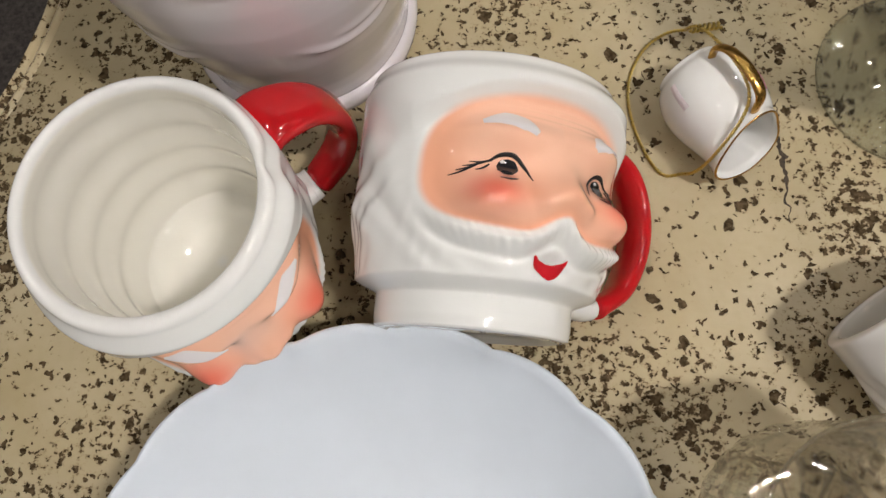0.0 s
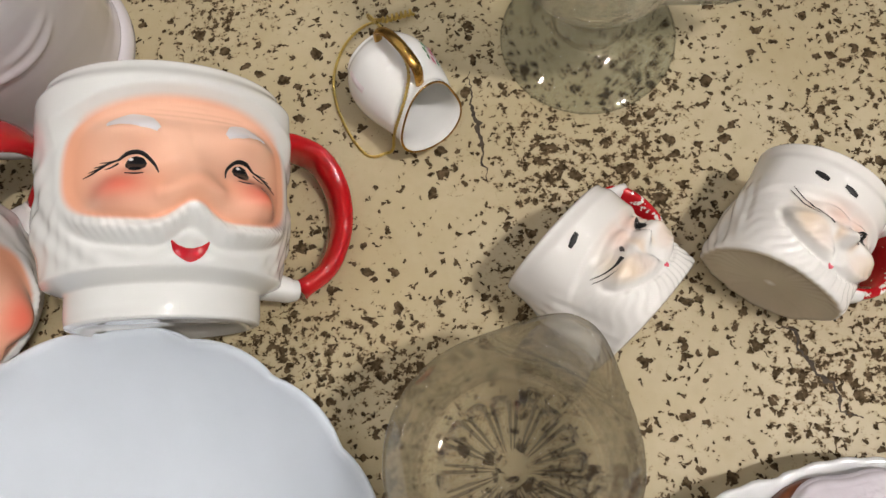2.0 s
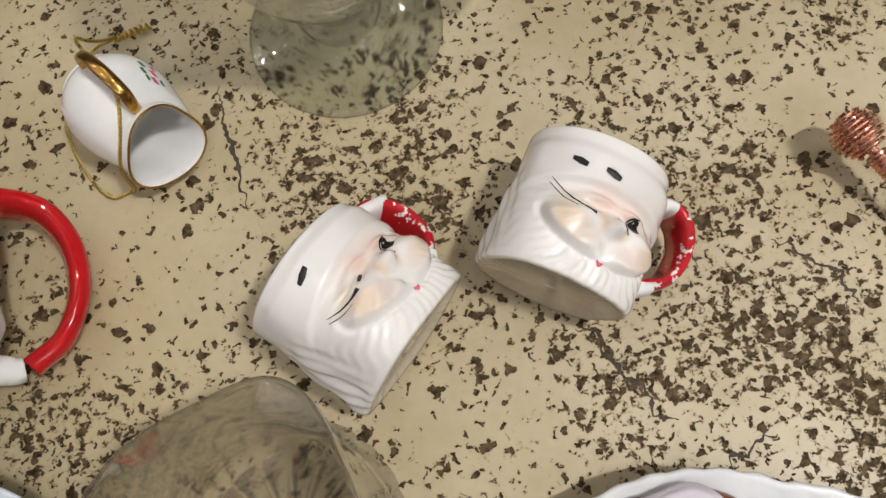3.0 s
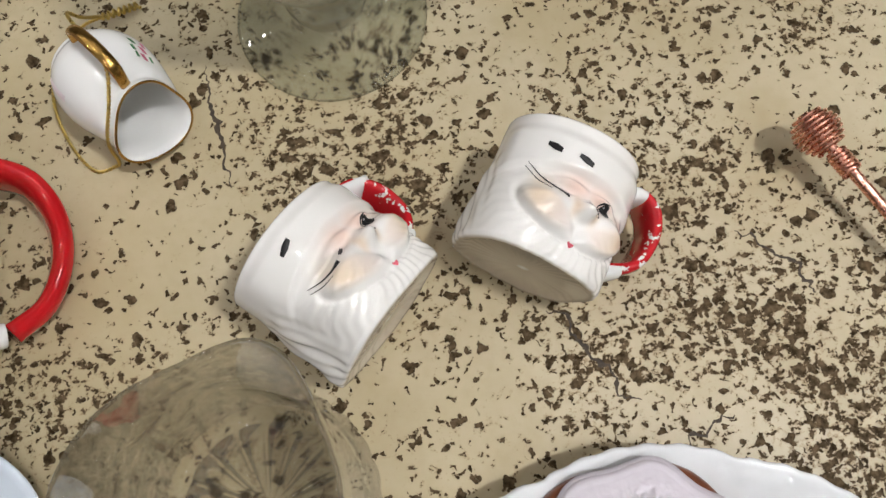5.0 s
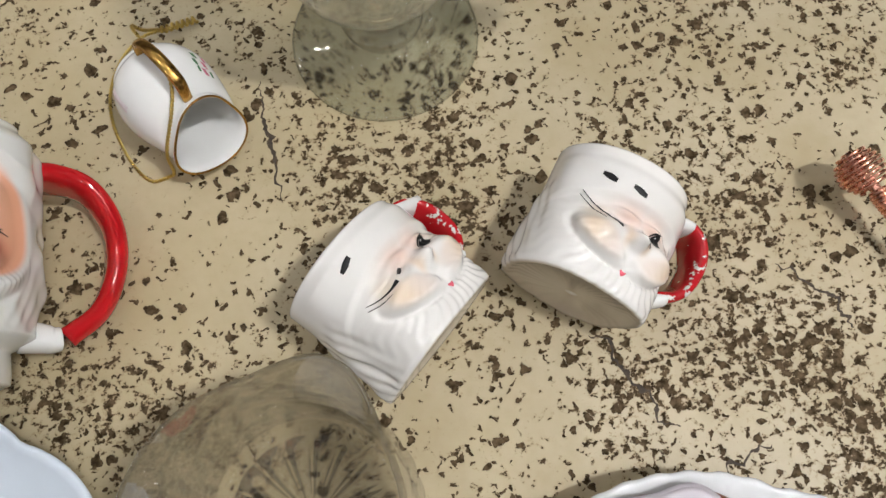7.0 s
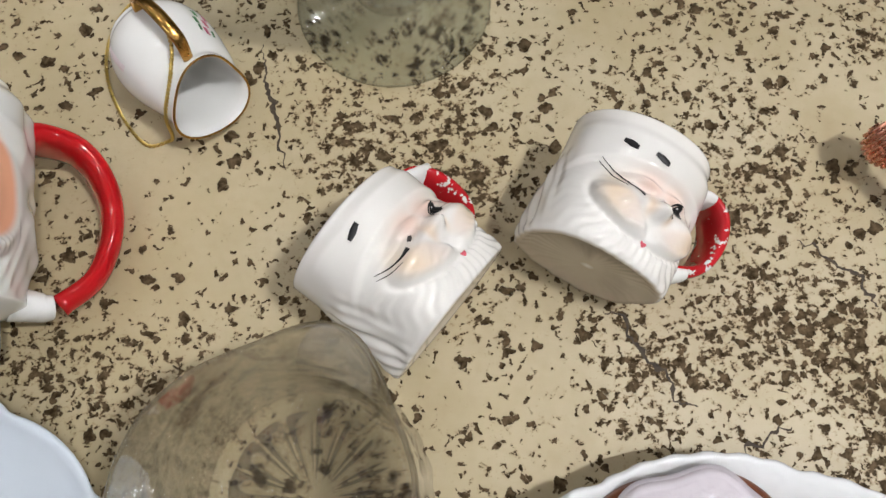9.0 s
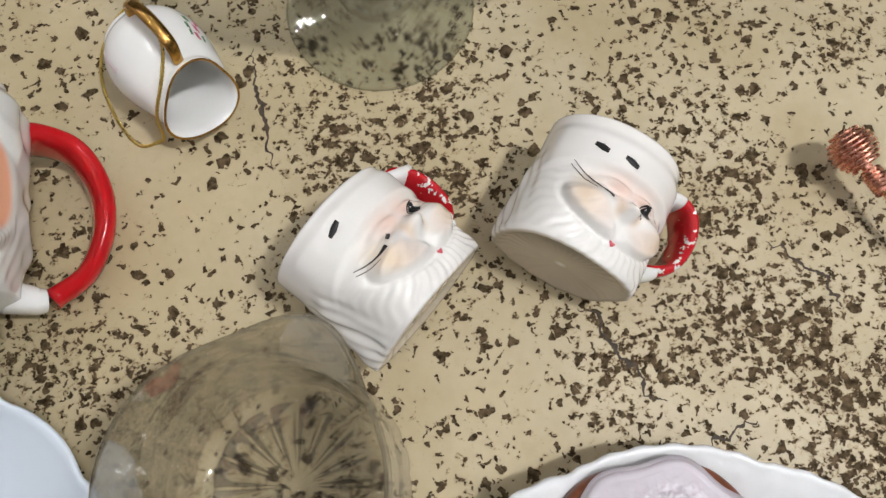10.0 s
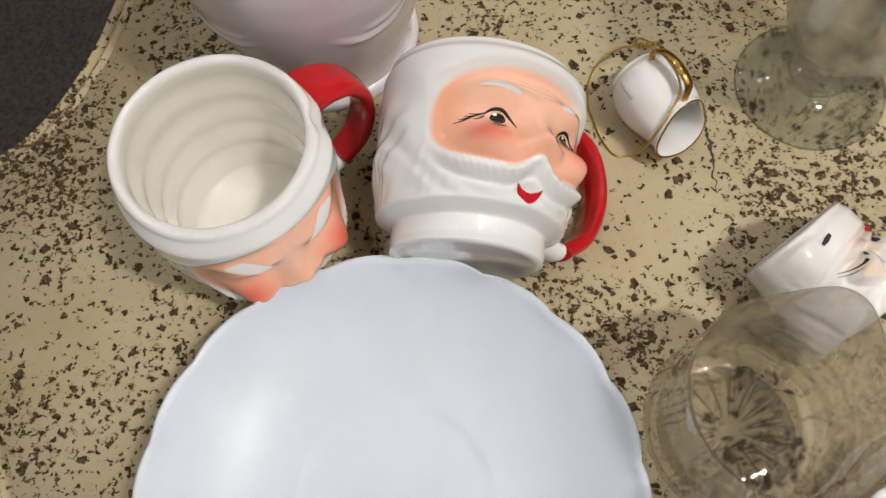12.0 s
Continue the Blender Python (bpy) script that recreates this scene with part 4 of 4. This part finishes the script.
# ---- footed glass mug ----
def footed_glass():
    cx, cy = GOBLET
    e = thing("footed_glass_mug", pose(cx, cy, 0), "clear footed glass mug with a thick loop handle", "glass")
    n = 128
    prof = [(0.004, 0.0018), (0.02, 0.0012), (0.0315, 0.0), (0.0330, 0.0008), (0.0332, 0.002), (0.0318, 0.0032), (0.024, 0.0055), (0.016, 0.0085), (0.0125, 0.0105), (0.0135, 0.013), (0.0142, 0.0155), (0.0125, 0.0185), (0.0105, 0.022), (0.0110, 0.027), (0.0155, 0.0325), (0.0215, 0.0385),
            (0.0265, 0.047), (0.0292, 0.058), (0.0305, 0.072), (0.0318, 0.09), (0.0335, 0.11), (0.035, 0.128), (0.0352, 0.1295), (0.0340, 0.1305), (0.0328, 0.1295), (0.0315, 0.11), (0.0298, 0.09), (0.0284, 0.072), (0.027, 0.058), (0.0242, 0.048), (0.019, 0.0415), (0.012, 0.038), (0.003, 0.037)]
    line = smooth_line(prof, 4)
    rings("bowl_and_foot", [(r, z) for r, z in line], M_GLASS_G, e, n=n)
    a = radians(GOBLET_HANDLE)
    dx, dy = math.cos(a), math.sin(a)
    pts = [(0.0295, 0.072), (0.043, 0.074), (0.056, 0.065), (0.058, 0.047), (0.047, 0.033), (0.0224, 0.0315)]
    sweep("handle", [(dx * r, dy * r, z) for r, z in pts], [0.0125, 0.011, 0.01, 0.01, 0.01, 0.012], [0.009, 0.0075, 0.0072, 0.0072, 0.0072, 0.009], (-dy, dx, 0), M_GLASS_G, e, "thick clear glass handle", 18, 9)


footed_glass()


# ---- little porcelain ornament ----
def ornament():
    base, up, face = ORN
    m = frame_of(base, up, face)
    e = thing("ornament_jug", m, "tiny white porcelain jug ornament, gilt rim and handle, lying", "ornament")
    n = 120
    th = np.linspace(0, 2 * np.pi, n, endpoint=False)
    L = 0.035
    lip = bell(((th - np.pi + np.pi) % (2 * np.pi)) - np.pi, 0.7)
    prof = [(0.004, 0.0008), (0.0085, 0.0), (0.0108, 0.0005), (0.0115, 0.002), (0.0138, 0.0045), (0.0158, 0.009), (0.0165, 0.0145), (0.0160, 0.02), (0.0146, 0.026), (0.0136, 0.030), (0.0130, 0.0325), (0.0134, L)]
    line = smooth_line(prof, 5)
    wav = 0.0012 * np.cos(th * 3 + 0.5)
    rows = [(r + wav * step(z, 0.028, L), z - 0.0042 * np.cos(th) * step(z, 0.024, L)) for r, z in line]
    re, ze = rows[-1]
    rows += [(re - 0.0003, ze + 0.0004), (re - 0.0009, ze + 0.0002)]
    for r, z in ((0.0124, 0.0325), (0.0124, 0.030), (0.0134, 0.026), (0.0148, 0.02), (0.0153, 0.0145), (0.014, 0.009), (0.0095, 0.0035), (0.003, 0.003)):
        rows.append((r + wav * step(z, 0.028, L), z - 0.0042 * np.cos(th) * step(z, 0.024, L)))
    rings("body", rows, M_WHITE, e, n=n)
    verts = []
    seg = 8
    for j in range(n):
        for a in np.linspace(0, 2 * np.pi, seg, endpoint=False):
            r = re[j] - 0.0004 + 0.00045 * math.cos(a)
            verts.append((r * math.sin(th[j]), -r * math.cos(th[j]), ze[j] + 0.0002 + 0.0004 * math.sin(a)))
    faces = [(j * seg + k, j * seg + (k + 1) % seg, ((j + 1) % n) * seg + (k + 1) % seg, ((j + 1) % n) * seg + k) for j in range(n) for k in range(seg)]
    mesh_ob("rim", verts, faces, M_GOLD, e, "gilt line round the mouth")
    sweep("handle", [(0, -0.0140, 0.0062), (0, -0.0190, 0.0060), (0, -0.0232, 0.0105), (0, -0.0242, 0.0185), (0, -0.0212, 0.0268), (0, -0.0136, 0.0288)], [0.0032, 0.0034, 0.0038, 0.0042, 0.004, 0.0034], [0.002, 0.0021, 0.0022, 0.0023, 0.0022, 0.002], (1, 0, 0), M_GOLD, e, "gilt loop handle", 14, 8)

    def surf(t, z):
        return np.full_like(np.asarray(t, float), np.interp(z, [p[1] for p in line], [p[0] for p in line]))
    for a, z, w, mt in ((-70, 0.013, 0.003, M_LEAF), (-64, 0.016, 0.0024, M_LEAF), (-74, 0.0175, 0.0035, M_ROSE), (-68, 0.0205, 0.0032, M_ROSE), (-80, 0.015, 0.0026, M_ROSE), (-62, 0.019, 0.0016, M_LEAF), (-76, 0.0215, 0.002, M_LEAF)):
        decal("painted_flower", surf, [(a + 20, z + 0.001), (a + 21.6, z + 0.002), (a + 23.6, z + 0.0034)], [0.0006, w * 1.5, 0.0007], mt, e, 0.0001)
    decal("sticker", surf, [(62, 0.006), (62, 0.0105), (62, 0.0155)], [0.006, 0.006, 0.006], M_STICKER, e, 0.0001, label="torn pale paper sticker")
    return e


def thread():
    e = thing("gold_thread_loop", pose(0, 0, 0), "twisted gold thread hanging loop tied to the ornament", "thread")
    line = smooth_line(THREAD, 36)
    tang = np.gradient(line, axis=0)
    tang /= np.linalg.norm(tang, axis=1)[:, None]
    side = np.cross(tang, (0.31, 0.2, 0.93))
    side /= np.linalg.norm(side, axis=1)[:, None]
    rise = np.cross(side, tang)
    turn = np.concatenate([[0], np.cumsum(np.linalg.norm(np.diff(line, axis=0), axis=1))]) * 2 * np.pi / 0.0026
    for name, half in (("loop", 0.0), ("strand", np.pi)):
        q = line + 0.00030 * (side * np.cos(turn + half)[:, None] + rise * np.sin(turn + half)[:, None])
        wire(name, [tuple(p) for p in q], 0.00036, M_THREAD, e, seg=6, per=1)
    a, b = Vector(KNOT[0]), Vector(KNOT[1])
    pts = []
    d = (b - a).normalized()
    s = d.cross(Vector((0, 0, 1))).normalized()
    u = s.cross(d)
    for k in range(61):
        f = k / 60
        w = f * 7 * 2 * math.pi
        pts.append(tuple(a.lerp(b, f) + (s * math.cos(w) + u * math.sin(w)) * 0.0010))
    wire("tied_end", pts, 0.0006, M_THREAD, e, per=2)


ornament()
thread()


# ---- copper dipper ----
def dipper():
    e = thing("honey_dipper", DIPPER, "copper wire honey dipper with a coiled head, lying", "dipper")
    R = 0.0070
    pts = []
    turns = 8
    for k in range(turns * 20 + 1):
        f = k / (turns * 20)
        a = f * turns * 2 * math.pi
        r = R * (0.42 + 0.58 * math.sin(math.pi * (0.12 + 0.8 * f)))
        pts.append((r * math.cos(a), -0.0065 + 0.0125 * f, r * math.sin(a)))
    wire("coil", pts, 0.0006, M_COPPER, e, "copper wire coil", per=2)
    pts = []
    for k in range(6 * 16 + 1):
        f = k / 96
        a = f * 6 * 2 * math.pi
        pts.append((0.0026 * math.cos(a), 0.0076 + 0.0078 * f, 0.0026 * math.sin(a)))
    wire("neck_winding", pts, 0.00085, M_COPPER, e, per=2)
    wire("shaft", [(0, -0.0075, 0), (0, 0.02, 0), (0, 0.07, -0.002), (0, 0.13, -0.005)], 0.0018, M_COPPER, e, seg=12)
    rings_ob = rings("end_knob", [(0.001, 0.0), (0.0024, 0.001), (0.003, 0.003), (0.0024, 0.005), (0.001, 0.006)], M_COPPER, e, n=20)
    rings_ob.matrix_local = pose(0, 0.13, -0.005, -90, 0, 0)


dipper()


# ---- cookie plate ----
def cookie_plate():
    cx, cy, R = PLATE2
    e = thing("plate", pose(cx, cy, 0), "white plate with scalloped, beaded relief rim under the cookies", "plate")
    n = 288
    th = np.linspace(0, 2 * np.pi, n, endpoint=False)
    lob = 0.0024 * (np.abs(np.cos(th * 5 + 0.9)) ** 0.6 - 0.6) + 0.0003 * np.cos(th * 60)
    rows = [(0.044, 0.002), (0.048, 0.0), (0.052, 0.0), (0.0535, 0.003), (0.064, 0.007), (0.078, 0.0125)]
    rows = [(r + lob * step(r, 0.06, R), z) for r, z in rows]
    for k in range(7):
        a = -math.pi / 2 + math.pi * k / 6
        rows.append((R + lob + 0.0013 * math.cos(a), 0.0172 + 0.0012 * math.sin(a)))
    for k in range(1, 22):
        f = k / 21
        r = R - f * 0.024
        bead = 0.0013 * np.maximum(0, np.cos(th * 60)) * bell(f - 0.18, 0.09) + 0.0006 * np.cos(th * 90 + 9 * f) * bell(f - 0.5, 0.14)
        rows.append((r + lob * (1 - f), 0.0182 - 0.0095 * f + bead + 0.0012 * bell(f - 0.9, 0.06)))
    for r, z in ((0.060, 0.0066), (0.055, 0.0052), (0.05, 0.0047), (0.02, 0.0045), (0.004, 0.0045)):
        rows.append((r, z))
    rings("dish", rows, M_COOLWHITE, e, n=n)


def outline_cake(name, pts, z0, h, mat, parent, label="", round_by=0.002, relief=None, inner=None, steps=22):
    """A soft-edged flat cake of a closed outline (about its middle), with an optional round hole."""
    line = smooth_line(list(pts) + [pts[0]], 10)[:-1]
    c = line.mean(0)
    if inner is None:
        hole = [c + (p - c) * 0.02 for p in line]
    else:
        hole = [np.array(inner[0]) + (p - np.array(inner[0])) / np.linalg.norm(p - np.array(inner[0])) * inner[1] for p in line]
    hole = np.array(hole)
    n = len(line)
    rows = []
    sec = [(0.0, 0.0), (-0.001, h * 0.35), (0.0, h - round_by)]
    for k in range(1, 5):
        a = math.pi / 2 * k / 4
        sec.append((round_by * (1 - math.cos(a)), h - round_by + round_by * math.sin(a)))
    for ins, z in sec:
        d = c - line
        d /= np.linalg.norm(d, axis=1)[:, None]
        rows.append((line + d * ins, z0 + z))
    last = rows[-1][0]
    for k in range(1, steps):
        f = k / steps
        p = last + (hole - last) * f
        z = np.full(n, z0 + h)
        if relief is not None:
            z = z + relief(p, f)
        rows.append((p, z))
    if inner is not None:
        for z in (z0 + h - 0.001, z0 + h * 0.5, z0):
            rows.append((hole, z))
    verts = []
    for p, z in rows:
        z = np.broadcast_to(z, n)
        verts += [(a, b, q) for (a, b), q in zip(p, z)]
    faces = grid_faces(len(rows), n)
    if inner is None:
        verts.append((*c, z0 + h))
        k0 = (len(rows) - 1) * n
        faces += [(k0 + j, k0 + (j + 1) % n, len(verts) - 1) for j in range(n)]
    return mesh_ob(name, verts, faces, mat, parent, label)


def ball(name, at, r, mat, parent, label=""):
    bm = bmesh.new()
    bmesh.ops.create_uvsphere(bm, u_segments=20, v_segments=12, radius=r, matrix=Matrix.Translation(at))
    return part(name, bm, mat, parent, label)


def cookies():
    z0 = 0.0052
    cx, cy = RING_AT
    e = thing("ring_cookie", pose(cx, cy, 0), "iced gingerbread ring ornament with fluted pink-white icing, on the plate", "cookie", "iced cookies")
    R = 0.0345
    pts = [(R * (1 + 0.03 * math.cos(6 * a + 0.6)) * math.cos(a), R * (1 + 0.03 * math.cos(6 * a + 0.6)) * math.sin(a)) for a in np.linspace(0, 2 * np.pi, 42, endpoint=False)]
    outline_cake("gingerbread", pts, z0 + 0.004, 0.012, M_GINGER, e, "brown gingerbread ring", 0.003, None, ((0, 0), 0.0098))
    ice = [(R * (0.965 + 0.035 * math.cos(9 * a + 2.2) + 0.03 * math.cos(4 * a + 1.0)) * math.cos(a), R * (0.965 + 0.035 * math.cos(9 * a + 2.2) + 0.03 * math.cos(4 * a + 1.0)) * math.sin(a)) for a in np.linspace(0, 2 * np.pi, 56, endpoint=False)]

    def flute(p, f):
        nz = np.array([noise.noise(Vector((x * 520, y * 520, 1.0))) + 0.6 * noise.noise(Vector((x * 1100, y * 1100, 5.0))) for x, y in p])
        soft = np.array([noise.noise(Vector((x * 130, y * 130, 7.0))) for x, y in p])
        ringed = bell(f - 0.42, 0.2)
        return 0.0034 * math.sin(math.pi * f) + 0.0016 * nz * ringed + 0.0005 * soft + 0.0009 * bell(f - 0.72, 0.06) - 0.003 * step(f, 0.8, 1.0)
    outline_cake("icing", ice, z0 + 0.0155, 0.0035, M_ICING, e, "pinkish white icing", 0.0022, flute, ((0, 0), 0.0094), 64)
    for a, r in ((92, 0.0215), (6, 0.0225), (150, 0.0345), (215, 0.022), (300, 0.021)):
        zz = 0.0282 if r < 0.03 else 0.020
        ball("silver_ball", (r * math.cos(radians(a)), r * math.sin(radians(a)), zz), 0.0017, M_SILVER, e, "silver sugar ball")
    # a house-shaped cookie leaning on the ring
    h = thing("block_cookie", HOUSE, "square iced gingerbread cookie with silver balls, leaning on the ring", "cookie", "iced cookies")
    sq = [(-0.015, -0.017), (0.0, -0.0175), (0.015, -0.017), (0.0155, 0.0), (0.015, 0.0165), (0.0, 0.017), (-0.0145, 0.017), (-0.0155, 0.0)]
    outline_cake("gingerbread", sq, 0, 0.012, M_GINGER, h, "brown gingerbread block", 0.0025)
    sq2 = [(-0.012, -0.014), (0.0, -0.0155), (0.0125, -0.014), (0.0135, 0.0), (0.0115, 0.0135), (0.003, 0.0125), (-0.006, 0.0145), (-0.0125, 0.0125), (-0.0135, 0.0)]
    outline_cake("icing", sq2, 0.0105, 0.0035, M_ICING, h, "white icing", 0.0018, lambda p, f: 0.0003 * np.sin(p[:, 0] * 1500) * np.sin(p[:, 1] * 1700))
    for x, y in ((-0.004, 0.002), (0.007, -0.008), (0.006, 0.009)):
        ball("silver_ball", (x, y, 0.0148), 0.0017, M_SILVER, h, "silver sugar ball")
    # a heart-topped cookie
    k = thing("heart_cookie", HEART, "small heart-shaped iced gingerbread cookie beside the ring", "cookie", "iced cookies")
    he = [(0.0, -0.016), (0.008, -0.008), (0.0135, 0.001), (0.013, 0.009), (0.007, 0.0125), (0.001, 0.008), (-0.006, 0.0125), (-0.0125, 0.009), (-0.013, 0.001), (-0.008, -0.008)]
    outline_cake("gingerbread", he, 0, 0.011, M_GINGER, k, "brown gingerbread heart", 0.0025)
    outline_cake("icing", [(x * 0.78, y * 0.78) for x, y in he], 0.0098, 0.0032, M_ICING, k, "white icing", 0.0016)
    ball("silver_ball", (-0.0145, 0.0075, 0.0095), 0.0016, M_SILVER, k, "silver sugar ball")


cookie_plate()
cookies()


# ---- dark box at the far side ----
def dark_box():
    e = thing("wooden_box", BOX, "dark brown wooden box at the far side of the table", "box")
    bm = bmesh.new()
    bmesh.ops.create_cube(bm, size=1, matrix=Matrix.Translation((0, 0, 0.03)) @ Matrix.Diagonal((0.22, 0.14, 0.06, 1)))
    bmesh.ops.bevel(bm, geom=bm.edges[:], offset=0.004, segments=3, affect="EDGES")
    part("body", bm, M_DARKWOOD, e)
    bm = bmesh.new()
    bmesh.ops.create_cube(bm, size=1, matrix=Matrix.Translation((0, 0, 0.066)) @ Matrix.Diagonal((0.226, 0.146, 0.012, 1)))
    bmesh.ops.bevel(bm, geom=bm.edges[:], offset=0.003, segments=3, affect="EDGES")
    part("lid", bm, M_DARKWOOD, e)


dark_box()
